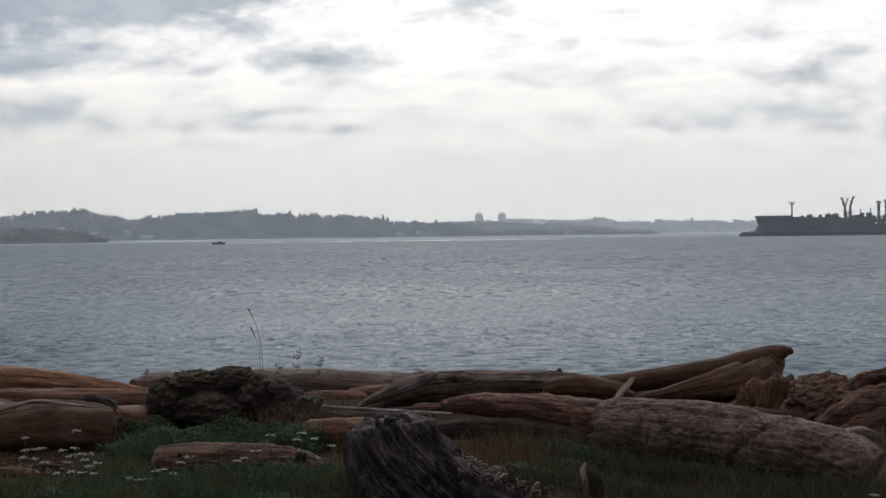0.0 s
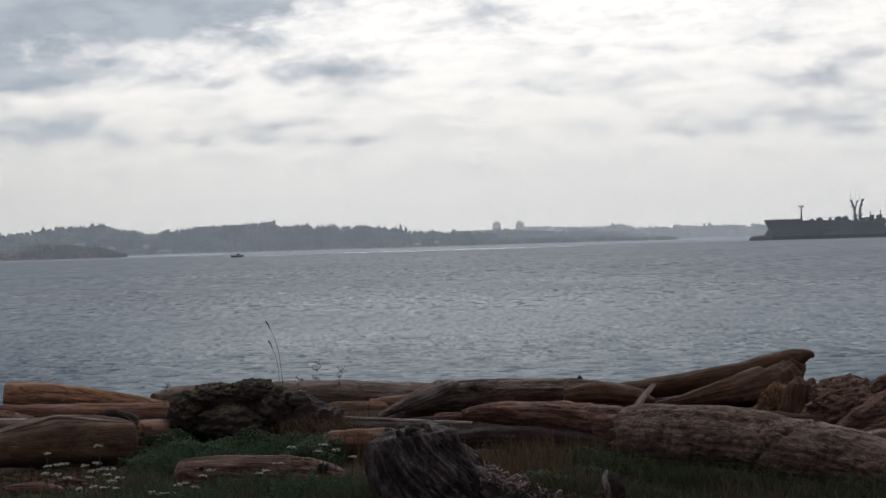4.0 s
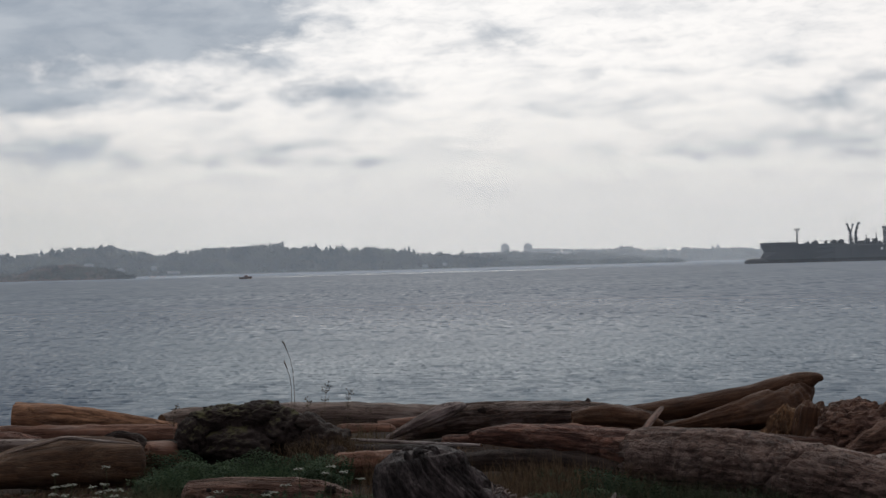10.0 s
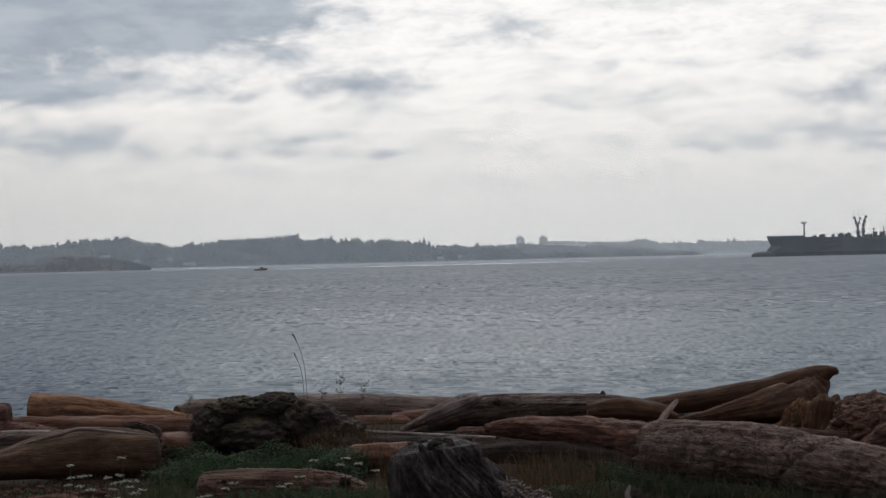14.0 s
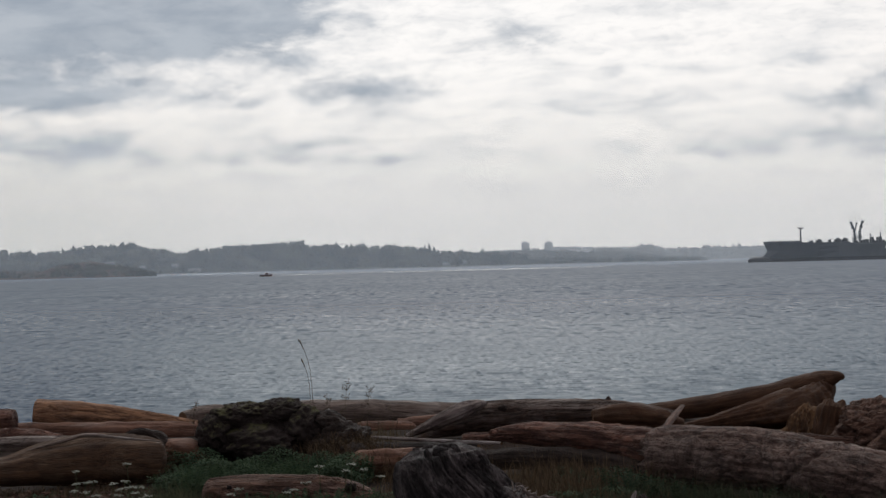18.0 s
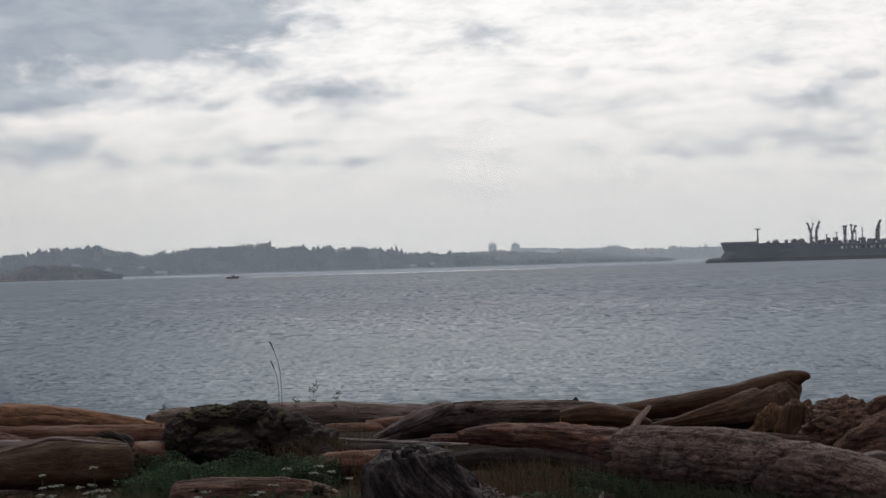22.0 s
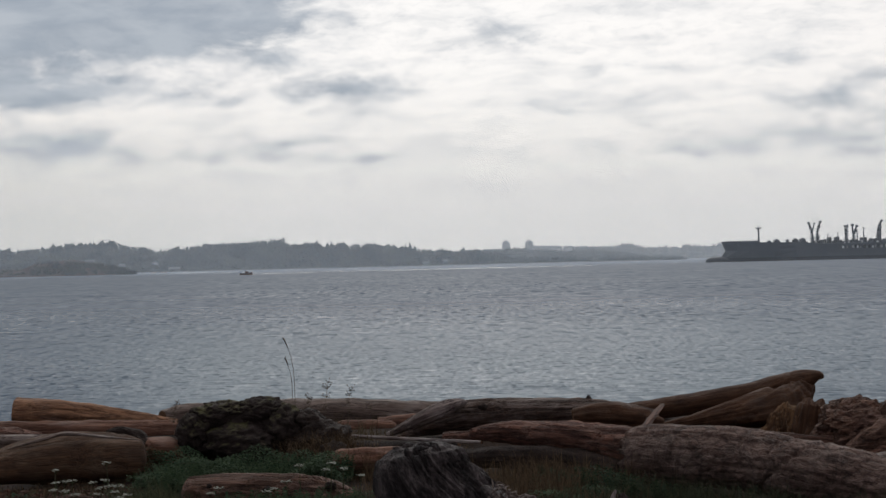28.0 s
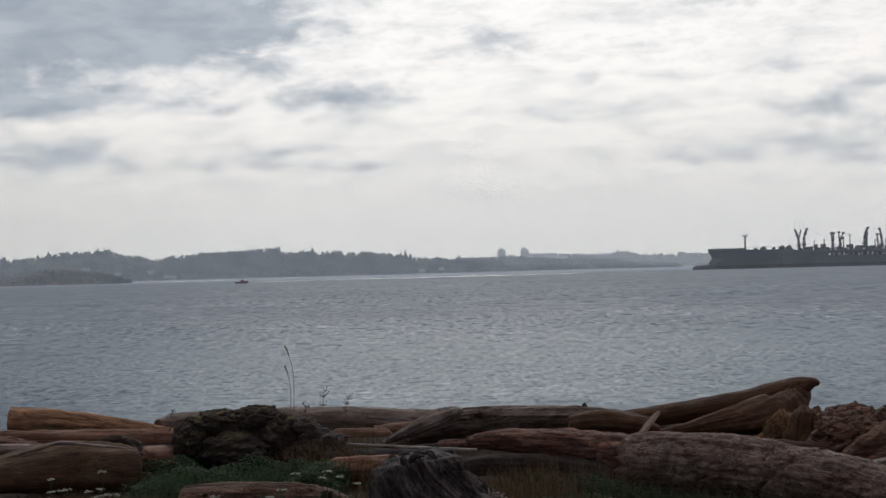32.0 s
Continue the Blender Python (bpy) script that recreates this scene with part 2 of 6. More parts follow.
WOOD_BROWN = wood("driftwood brown", (0.257, 0.121, 0.074), (0.057, 0.028, 0.020), (0.262, 0.171, 0.136), 0.25, splits=0.25)
WOOD_TAN = wood("driftwood tan", (0.410, 0.209, 0.109), (0.108, 0.052, 0.032), (0.331, 0.220, 0.167), 0.2)
WOOD_RED = wood("driftwood red", (0.285, 0.128, 0.084), (0.060, 0.029, 0.023), (0.30, 0.195, 0.152), 0.28, bump=1.0, plates=0.5)
WOOD_PALE = wood("driftwood pinkish grey", (0.222, 0.138, 0.108), (0.056, 0.036, 0.030), (0.262, 0.190, 0.158), 0.40, bump=0.9, plates=0.7, splits=0.12, grainy=0.35, along=5.0, blotch=0.65)
WOOD_GREY = wood("driftwood silver grey", (0.245, 0.178, 0.142), (0.064, 0.043, 0.036), (0.370, 0.310, 0.275), 0.42)
WOOD_SILVER = wood("silvered driftwood", (0.310, 0.235, 0.205), (0.070, 0.050, 0.044), (0.470, 0.405, 0.380), 0.6, splits=0.7)
WOOD_COCOA = wood("smooth cocoa-brown driftwood", (0.130, 0.068, 0.036), (0.036, 0.020, 0.013), (0.155, 0.102, 0.066), 0.2, splits=0.3, grainy=0.75, bump=0.55)
WOOD_UMBER = wood("umber driftwood", (0.199, 0.095, 0.062), (0.048, 0.025, 0.019), (0.228, 0.145, 0.117), 0.25, bump=0.9, plates=0.2)
WOOD_ROOT = wood("gnarled root wood", (0.268, 0.141, 0.094), (0.057, 0.031, 0.022), (0.308, 0.198, 0.161), 0.35, bump=1.0, plates=0.45)
WOOD_DARK = wood("dark brown driftwood", (0.046, 0.028, 0.021), (0.016, 0.011, 0.009), (0.066, 0.044, 0.037), 0.2, bump=0.8, along=6.0, splits=0.3)
WOOD_BARK = wood("dark red-brown root wood", (0.104, 0.046, 0.021), (0.026, 0.012, 0.007), (0.090, 0.048, 0.027), 0.15, splits=0.15, grainy=0.6, bump=0.55, plates=0.2)
WOOD_WEATHER = wood("brown wood weathered grey", (0.165, 0.100, 0.072), (0.034, 0.021, 0.017), (0.330, 0.262, 0.228), 0.34, bump=0.9, plates=0.2, splits=0.5)
WOOD_STUMP = wood("old charcoal-grey stump wood", (0.072, 0.055, 0.052), (0.018, 0.014, 0.0135), (0.185, 0.148, 0.140), 0.30, bump=1.0, plates=0.7, splits=0.3, grainy=0.5, along=4.0, blotch=0.5)
WOOD_MOSS = wood("rotten mossy wood", (0.046, 0.031, 0.026), (0.019, 0.0135, 0.012), (0.070, 0.052, 0.047), 0.15, splits=0.3, bump=0.6, moss=0.7, plates=0.3, rough=0.9, along=9.0)
WOOD_FRESH = wood("broken orange wood", (0.25, 0.128, 0.056), (0.06, 0.031, 0.017), (0.20, 0.125, 0.072), 0.3)
END_GRAIN = plain("sawn end grain", (0.10, 0.055, 0.032), (0.21, 0.125, 0.075), 0.9, scale=7.0, bump=0.5)
SOIL = plain("sandy soil with litter", (0.015, 0.011, 0.009), (0.046, 0.031, 0.024), 0.95, scale=1.6, bump=0.8)
LEAF = leafy("ground cover leaves", (0.024, 0.048, 0.026), (0.086, 0.118, 0.062))
GRASS = leafy("green grass", (0.030, 0.042, 0.022), (0.095, 0.094, 0.050))
STRAW = leafy("dry grass", (0.055, 0.042, 0.027), (0.150, 0.115, 0.070))
STALK = plain("dry stalk", (0.075, 0.055, 0.037), (0.14, 0.105, 0.070), 0.8, scale=20)
PETAL = leafy("white flower head", (0.23, 0.23, 0.185), (0.43, 0.43, 0.36), 0.2)
HULL = plain("haze grey ship paint", (0.070, 0.078, 0.086), (0.095, 0.103, 0.111), 0.5, scale=0.05)
HULL_LOW = plain("dark boot topping", (0.020, 0.022, 0.025), (0.035, 0.037, 0.040), 0.5, scale=0.1)
DECK_GREY = plain("dark deck steel", (0.045, 0.050, 0.055), (0.075, 0.080, 0.085), 0.6, scale=0.2)


def forest_material():
    """Far woods: stands of darker firs and paler broadleaf trees."""
    mat, n, bsdf = shade("far conifer woods")
    p = place(n)
    stand = n.noise(n.scaled(p, 0.030, 0.012, 0.05), 1.0, 3.0, 0.6)
    leaf = n.add("ShaderNodeNewGeometry").outputs["Random Per Island"]
    col = n.mix(n.ramp(stand, 0.38, 0.64), (0.010, 0.017, 0.015), (0.056, 0.060, 0.042))
    n.put(bsdf.inputs["Base Color"], n.mix(n.math("MULTIPLY", leaf, 0.35), col, (0.030, 0.040, 0.030)))
    n.put(bsdf.inputs["Roughness"], 0.95)
    n.put(bsdf.inputs["Specular IOR Level"], 0.05)
    return mat


FOREST = forest_material()
WOODLAND = plain("woodland floor", (0.016, 0.021, 0.016), (0.040, 0.042, 0.032), 0.95, scale=0.02)
SHORE = plain("rocky shore", (0.036, 0.026, 0.022), (0.078, 0.050, 0.040), 0.95, scale=0.05)
CONCRETE = plain("pale concrete", (0.30, 0.30, 0.29), (0.40, 0.39, 0.38), 0.8, scale=0.05)
GLASS_DARK = plain("dark window glass", (0.05, 0.06, 0.07), (0.08, 0.09, 0.10), 0.2, scale=0.2)
SIDING = plain("weathered house siding", (0.075, 0.08, 0.085), (0.115, 0.115, 0.115), 0.8, scale=0.3)
# brown paint lightened: the haze in front of the cabin boat is in this colour
BOAT_PAINT = plain("hazed brown boat paint", (0.19, 0.13, 0.11), (0.27, 0.19, 0.165), 0.7, scale=0.8)
WHITE = plain("white paint", (0.70, 0.70, 0.68), (0.80, 0.80, 0.78), 0.6, scale=0.5)


def water_material():
    mat, n, bsdf = shade("sea water")
    p = place(n)
    gust = n.noise(n.scaled(p, 0.012, 0.030, 1), 1.0, 4.0, 0.55)
    # sky glow on the inshore water put into the base colour, weaker at both sides
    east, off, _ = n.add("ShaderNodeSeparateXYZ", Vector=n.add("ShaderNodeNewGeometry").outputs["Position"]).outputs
    glow_span = n.math("DIVIDE", east, n.math("MAXIMUM", off, 20.0))
    glow_span = n.math("MULTIPLY", n.ramp(glow_span, -0.27, -0.10, 0.10, 1.0), n.ramp(glow_span, 0.08, 0.30, 1.0, 0.62))
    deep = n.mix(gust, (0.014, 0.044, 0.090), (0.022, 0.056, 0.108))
    n.put(bsdf.inputs["Base Color"], n.mix(n.math("MULTIPLY", glow_span, n.ramp(off, 180.0, 40.0, 0.0, 0.95)), deep, n.mix(n.ramp(off, 58.0, 30.0), (0.175, 0.222, 0.252), (0.24, 0.285, 0.315))))
    n.put(bsdf.inputs["IOR"], 1.333)
    n.put(bsdf.inputs["Roughness"], n.math("ADD", n.ramp(gust, 0.3, 0.7, 0.17, 0.25), n.ramp(off, 80.0, 300.0, 0.0, 0.12)))
    # wavelet slopes; the faces that show from the beach lean towards it
    sx, sy = 0.0, WAVE_LEAN
    near = n.ramp(off, 45.0, 110.0, 1.0, 0.0)
    for k, (fx, fy, ax, ay, fade) in enumerate(((0.045, 0.030, 0.05, 0.10, 1.0), (1.1, 0.9, 0.10, 0.22, near), (2.6, 2.4, 0.16, 0.26, near), (6.0, 6.0, 0.16, 0.20, near))):
        tex = n.tree.nodes.new("ShaderNodeTexNoise")
        n.put(tex.inputs["Vector"], n.vec("ADD", n.scaled(p, fx, fy, 1), (7.3 * k, 2.9 * k, 0)))
        tex.inputs["Scale"].default_value, tex.inputs["Detail"].default_value, tex.inputs["Distortion"].default_value = 1.0, 2.0, 0.15
        rgb = n.add("ShaderNodeSeparateColor", Color=tex.outputs["Color"])
        sx = n.math("MULTIPLY_ADD", n.math("SUBTRACT", rgb.outputs[0], 0.5), n.math("MULTIPLY", fade, ax), sx)
        sy = n.math("MULTIPLY_ADD", n.math("SUBTRACT", rgb.outputs[1], 0.5), n.math("MULTIPLY", fade, ay), sy)
    # chop that grows coarser with the fetch: steep dark fronts, smooth bright backs, fine ruffles between them
    reach = n.math("LOGARITHM", n.math("MAXIMUM", off, 20.0), 2.0)
    for k, (far, front, back, ruffle) in enumerate(CHOP):
        here = n.ramp(n.math("ABSOLUTE", n.math("SUBTRACT", reach, math.log2(far))), 0.0, 0.95, 1.0, 0.0)
        at = n.vec("ADD", n.scaled(p, 138 / far, 6500 / far ** 2, 1), (11.9 * k, 4.7 * k, 0))
        rough_sea = n.noise(at, 1.0, 2.0, 0.5, 0.25)
        swell = n.noise(n.vec("ADD", n.scaled(at, 0.55, 0.8, 1), (31.0, 17.0, 0)), 1.0, 2.0, 0.5, 0.2)
        fine = n.noise(n.vec("ADD", n.scaled(at, 2.3, 1.6, 1), (5.0, 3.0, 0)), 1.0, 1.0, 0.5)
        slope = n.math("ADD", n.ramp(rough_sea, 0.575, 0.66, 0.0, front), n.ramp(swell, 0.56, 0.70, 0.0, -back))
        slope = n.math("ADD", slope, n.ramp(fine, 0.3, 0.7, -ruffle, ruffle))
        # small crests that lie flat and catch the sky
        crest = n.noise(n.vec("ADD", n.scaled(at, 5.0, 1.2, 1), (13.0, 8.0, 0)), 1.0, 1.0, 0.5)
        slope = n.math("ADD", slope, n.ramp(crest, 0.69, 0.75, 0.0, -2.6 * back))
        sy = n.math("MULTIPLY_ADD", slope, here, sy)
    sy = n.math("MAXIMUM", sy, 0.01)
    base = n.add("ShaderNodeNewGeometry").outputs["Normal"]
    lean = n.vec("NORMALIZE", n.vec("ADD", base, n.xyz(sx, n.math("MULTIPLY", sy, -1.0), 0.0)))
    n.put(bsdf.inputs["Normal"], lean)
    return mat


def haze_material(amount, top, tint):
    """A thin bank of sea haze: most light goes straight through, the rest is scattered daylight; thins out upwards."""
    mat, n, bsdf = shade("sea haze")
    z = n.add("ShaderNodeSeparateXYZ", Vector=place(n)).outputs[2]
    clear = n.tree.nodes.new("ShaderNodeBsdfTransparent")
    scatter = n.add("ShaderNodeBsdfTranslucent", Color=(*tint, 1))
    m = n.tree.nodes.new("ShaderNodeMixShader")
    n.put(m.inputs[0], n.ramp(z, top, top * 0.12, 0.0, amount))
    n.tree.links.new(clear.outputs[0], m.inputs[1])
    n.tree.links.new(scatter.outputs[0], m.inputs[2])
    n.tree.links.new(m.outputs[0], n.tree.nodes["Material Output"].inputs[0])
    return mat


def slick_material():
    """Water with long low ripples that mirror the sky a hand above the far shore."""
    mat, n, bsdf = shade("smooth water")
    p = place(n)
    n.put(bsdf.inputs["Base Color"], (0.16, 0.19, 0.21, 1))
    n.put(bsdf.inputs["Roughness"], 0.12)
    n.put(bsdf.inputs["IOR"], 1.333)
    ripple = n.noise(n.scaled(p, 0.05, 0.01, 1), 1.0, 3.0, 0.55)
    n.put(bsdf.inputs["Normal"], n.vec("NORMALIZE", n.xyz(0.0, n.ramp(ripple, 0.35, 0.65, -0.20, -0.09), 1.0)))
    return mat


SLICK = slick_material()
WAVE_LEAN = 0.375
# distance from the beach, slope of the fronts, of the backs and of the ruffles
CHOP = ((38, 0.32, 0.13, 0.08), (73, 0.33, 0.12, 0.09), (140, 0.30, 0.11, 0.09), (270, 0.20, 0.08, 0.07), (520, 0.09, 0.05, 0.05), (1000, 0.04, 0.03, 0.03))
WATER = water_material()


# ================= building helpers =================
def mesh_from(name, verts, faces, mats, smooth=True, slots=None):
    me = bpy.data.meshes.new(name)
    me.from_pydata([tuple(v) for v in verts], [], faces)
    for m in mats if isinstance(mats, (list, tuple)) else [mats]:
        me.materials.append(m)
    me.polygons.foreach_set("use_smooth", [smooth] * len(me.polygons))
    if slots is not None:
        me.polygons.foreach_set("material_index", slots)
    me.update()
    return me


def part(name, data, parent, label=""):
    """Links mesh data (or a bmesh with its material) as one mesh object under a thing or a part."""
    ob = new(name, data)
    ob.parent = parent
    return tagged(ob, label) if label else ob


def thing(name, label, category, group="", at=(0, 0, 0), data=None, kind=""):
    ob = new(name, data)
    ob.location = at
    return tagged(ob, label, category, group, kind)


def merged(pieces):
    verts, faces = [], []
    for v, f in pieces:
        o = len(verts)
        verts += [tuple(q) for q in v]
        faces += [tuple(i + o for i in q) for q in f]
    return verts, faces


def box(x0, x1, y0, y1, z0, z1, cham=0.0):
    """A box; with cham its upright and top edges are cut off."""
    c = cham
    if not c:
        v = [(x, y, z) for z in (z0, z1) for x, y in ((x0, y0), (x1, y0), (x1, y1), (x0, y1))]
        return v, [(3, 2, 1, 0), (4, 5, 6, 7), (0, 1, 5, 4), (1, 2, 6, 5), (2, 3, 7, 6), (3, 0, 4, 7)]
    ring = lambda d, z: [(x0 + d + c, y0 + d, z), (x1 - d - c, y0 + d, z), (x1 - d, y0 + d + c, z), (x1 - d, y1 - d - c, z),
                         (x1 - d - c, y1 - d, z), (x0 + d + c, y1 - d, z), (x0 + d, y1 - d - c, z), (x0 + d, y0 + d + c, z)]
    v = ring(0, z0) + ring(0, z1 - c) + ring(c, z1)
    f = [tuple(range(7, -1, -1)), tuple(range(16, 24))]
    for k in (0, 8):
        f += [(k + i, k + (i + 1) % 8, k + 8 + (i + 1) % 8, k + 8 + i) for i in range(8)]
    return v, f


def rod(a, b, ra, rb, seg=6):
    """A tapered rod between two points."""
    a, b = Vector(a), Vector(b)
    d = (b - a).normalized()
    u = d.orthogonal().normalized()
    w = d.cross(u)
    ring = lambda c, r: [c + (u * math.cos(t) + w * math.sin(t)) * r for t in (2 * math.pi * i / seg for i in range(seg))]
    v = ring(a, ra) + ring(b, rb)
    f = [(i, (i + 1) % seg, seg + (i + 1) % seg, seg + i) for i in range(seg)]
    return v, f + [tuple(range(seg - 1, -1, -1)), tuple(range(seg, 2 * seg))]


def spline(pts, n):
    """n points on a smooth curve through pts (rows of numbers)."""
    p = np.array(pts, float)
    p = np.vstack([2 * p[0] - p[1], p, 2 * p[-1] - p[-2]])
    out = []
    for s in np.linspace(0, len(pts) - 1 - 1e-6, n):
        i, t = int(s), s - int(s)
        a, b, c, d = p[i:i + 4]
        out.append(0.5 * (2 * b + (c - a) * t + (2 * a - 5 * b + 4 * c - d) * t * t + (3 * b - a - 3 * c + d) * t ** 3))
    return np.array(out)


def trunk(pts, radii, rings=70, seg=40, lump=0.10, furrow=0.06, freq=5.0, seed=0.0, oval=1.0, twist=0.0, ends=("cut", "cut"), crack=0.0, chip=0.0, notches=()):
    """A log, root or limb along pts. notches: where along it (0 to 1), slant, width, depth. Returns its vertices, side faces and the faces of each end."""
    path = spline([(*p, r) for p, r in zip(pts, radii)], rings)
    c, r = path[:, :3], path[:, 3]
    t = np.gradient(c, axis=0)
    t /= np.linalg.norm(t, axis=1)[:, None]
    length = np.concatenate([[0], np.cumsum(np.linalg.norm(np.diff(c, axis=0), axis=1))])
    verts, faces = [], []
    ref = Vector((0, 0, 1)) if abs(t[0][2]) < 0.85 else Vector((0, -1, 0))
    for i in range(rings):
        d = Vector(t[i])
        side = d.cross(ref).normalized()
        up = side.cross(d)
        ref = up
        e = 1.0
        for k, how in ((i, ends[0]), (rings - 1 - i, ends[1])):
            if how == "round" and k < 6:
                e *= math.sqrt(1 - ((6 - k) / 6.6) ** 2)
            elif how == "cut" and k == 0:
                e *= 0.95
            elif how == "torn" and k < 5:
                e *= 0.72 + 0.28 * k / 5
        for j in range(seg):
            a = 2 * math.pi * j / seg
            ca, sa = math.cos(a), math.sin(a)
            q = Vector((ca * freq, sa * freq, length[i] * 0.7 + seed * 3.1))
            f = noise.noise(q) * 0.65 + noise.noise(q * 2.3) * 0.35
            l = noise.noise(Vector((ca * 1.1 + seed, sa * 1.1, length[i] * 2.2 / max(0.3, 3 * r[i]))))
            g = 1 + lump * l * 1.6 + furrow * f * 1.8
            if crack:
                w = a + 0.35 * noise.noise(Vector((length[i] * 1.7, seed, 0.3)))
                line = noise.noise(Vector((math.cos(w) * freq * 1.3, math.sin(w) * freq * 1.3, seed * 2.7 + length[i] * 0.12)))
                open_here = 0.5 + noise.noise(Vector((length[i] * 1.5, ca * 2, sa * 2 + seed)))
                g -= crack * max(0.0, 1 - abs(line) * 8) * min(1.0, max(0.0, open_here * 1.6))
            if chip:
                at = Vector((c[i][0] + ca * r[i], c[i][1], c[i][2] + sa * r[i])) * 16 + Vector((seed, 0, 0))
                g += chip * (noise.noise(at) + 0.6 * noise.noise(at * 2.6))
            for where, slant, width, depth in notches:
                gap = length[i] / length[-1] - where - slant * (sa - 0.5) - 0.012 * noise.noise(Vector((sa * 7, ca * 7, seed)))
                g -= depth * max(0.0, 1 - abs(gap) / width)
            rr = r[i] * e * max(0.25, g)
            b = a + twist * length[i]
            pos = Vector(c[i]) + side * (math.cos(b) * rr) + up * (math.sin(b) * rr * oval)
            if ends[0] == "torn" and i < 4 or ends[1] == "torn" and i > rings - 5:
                pos += d * noise.noise(q * 3) * r[i] * 0.6
            verts.append(pos)
    for i in range(rings - 1):
        for j in range(seg):
            k = (j + 1) % seg
            faces.append((i * seg + j, i * seg + k, (i + 1) * seg + k, (i + 1) * seg + j))
    caps = []
    for i, sign in ((0, -1), (rings - 1, 1)):
        ring = [verts[i * seg + j] for j in range(seg)]
        mid = sum(ring, Vector()) / seg
        v, f = [q + Vector(t[i]) * sign * 0.001 for q in ring], []
        for s, depth in ((0.8, 0.02), (0.45, 0.03)):
            v += [mid + (q - mid) * s + Vector(t[i]) * sign * (0.012 * noise.noise(q * 30) + 0.008 * (1 - s)) for q in ring]
        v.append(mid)
        for o in (0, seg):
            f += [(o + j, o + (j + 1) % seg, o + seg + (j + 1) % seg, o + seg + j) for j in range(seg)]
        f += [(2 * seg + j, 2 * seg + (j + 1) % seg, 3 * seg) for j in range(seg)]
        caps.append((v, [q[::-1] for q in f] if sign < 0 else f))
    return verts, faces, caps


def grain_frame(a, b):
    """A frame at a whose x runs towards b."""
    a, b = Vector(a), Vector(b)
    x = (b - a).normalized()
    up = Vector((0, 0, 1)) if abs(x.z) < 0.9 else Vector((0, 1, 0))
    y = up.cross(x).normalized()
    z = x.cross(y)
    m = Matrix((x, y, z)).transposed().to_4x4()
    m.translation = a
    return m


def log(label, pts, radii, mat, name="driftwood_log", end_mat=None, stubs=(), knots=(), **how):
    """A driftwood log: trunk, its two end faces and any branch stubs as parts."""
    m = grain_frame(pts[0], pts[-1])
    inv = m.inverted()
    verts, faces, caps = trunk(pts, radii, **how)
    ob = thing(name, label, "log", "driftwood on the beach", data=mesh_from(name, [inv @ v for v in verts], faces, mat))
    ob.matrix_world = m
    for v, f in caps:
        part("end_face", mesh_from("end_face", [inv @ q for q in v], f, end_mat or (mat if how.get("ends", ("cut", "cut")) != ("cut", "cut") else END_GRAIN)), ob)
    for a, b, ra, rb in stubs:
        v, f, c = trunk([a, (Vector(a) + Vector(b)) / 2, b], [ra, (ra + rb) / 2, rb], rings=14, seg=14, seed=ra * 90, ends=("cut", "round"))
        v2, f2 = merged([(v, f), c[1]])
        part("branch_stub", mesh_from("branch_stub", [inv @ Vector(q) for q in v2], f2, mat), ob)
    for k, (at, r) in enumerate(knots):
        part("knot", lump_mesh("knot", inv @ Vector(at), (r * 0.0036, r * 0.0016, r * 0.0027), WOOD_DARK, seed=k + 3.3, rough=0.4, sub=3), ob, "dark rotten knot")
    return ob


def lump_mesh(name, mid, size, mat, seed=0.0, rough=0.35, freq=1.6, sub=5, ridge=0.25, flat=None):
    """A gnarled lump: a ball drawn out to size, broken up by ridges and hollows."""
    bm = bmesh.new()
    bmesh.ops.create_icosphere(bm, subdivisions=sub, radius=1.0)
    s = Vector((seed * 7.3, seed * 3.1, seed))
    for v in bm.verts:
        p = v.co.copy()
        q = p * freq + s
        g = 1 + rough * noise.noise(q) + rough * 0.55 * noise.noise(q * 2.7) + rough * 0.25 * noise.noise(q * 6.5)
        g -= ridge * max(0, 0.5 - abs(noise.noise(q * 1.9 + Vector((4, 4, 4)))) * 3)
        p *= g
        v.co = Vector((p.x * size[0] + mid[0], p.y * size[1] + mid[1], p.z * size[2] + mid[2]))
    me = bpy.data.meshes.new(name)
    bm.to_mesh(me)
    bm.free()
    me.materials.append(mat)
    me.polygons.foreach_set("use_smooth", [True] * len(me.polygons))
    return me


# ================= the large structure: beach, sea, far shores, haze =================
def ground_z(x, y):
    z = 0.05 * noise.noise(Vector((x * 0.5, y * 0.5, 1.7))) + 0.02 * noise.noise(Vector((x * 2.3, y * 2.3, 4.1)))
    z += 0.10 * min(1.0, max(0.0, (y - 13.4) / 0.8)) * min(1.0, max(0.0, (16.2 - y) / 0.8))
    hollow = min(1.0, max(0.0, (x - 0.9) / 0.9)) * min(1.0, max(0.0, (12.2 - y) / 0.8)) * min(1.0, max(0.0, (y - 4.0) / 3.0))
    z -= 0.16 * hollow * hollow * (3 - 2 * hollow)
    if y > 16.6:
        z -= 0.24 * (y - 16.6) - 0.02
    return z


def grid_sheet(name, xs, ys, height, mat):
    nx = len(xs)
    verts = [(x, y, height(x, y)) for y in ys for x in xs]
    faces = [(j * nx + i, j * nx + i + 1, (j + 1) * nx + i + 1, (j + 1) * nx + i) for j in range(len(ys) - 1) for i in range(nx - 1)]
    return mesh_from(name, verts, faces, mat)


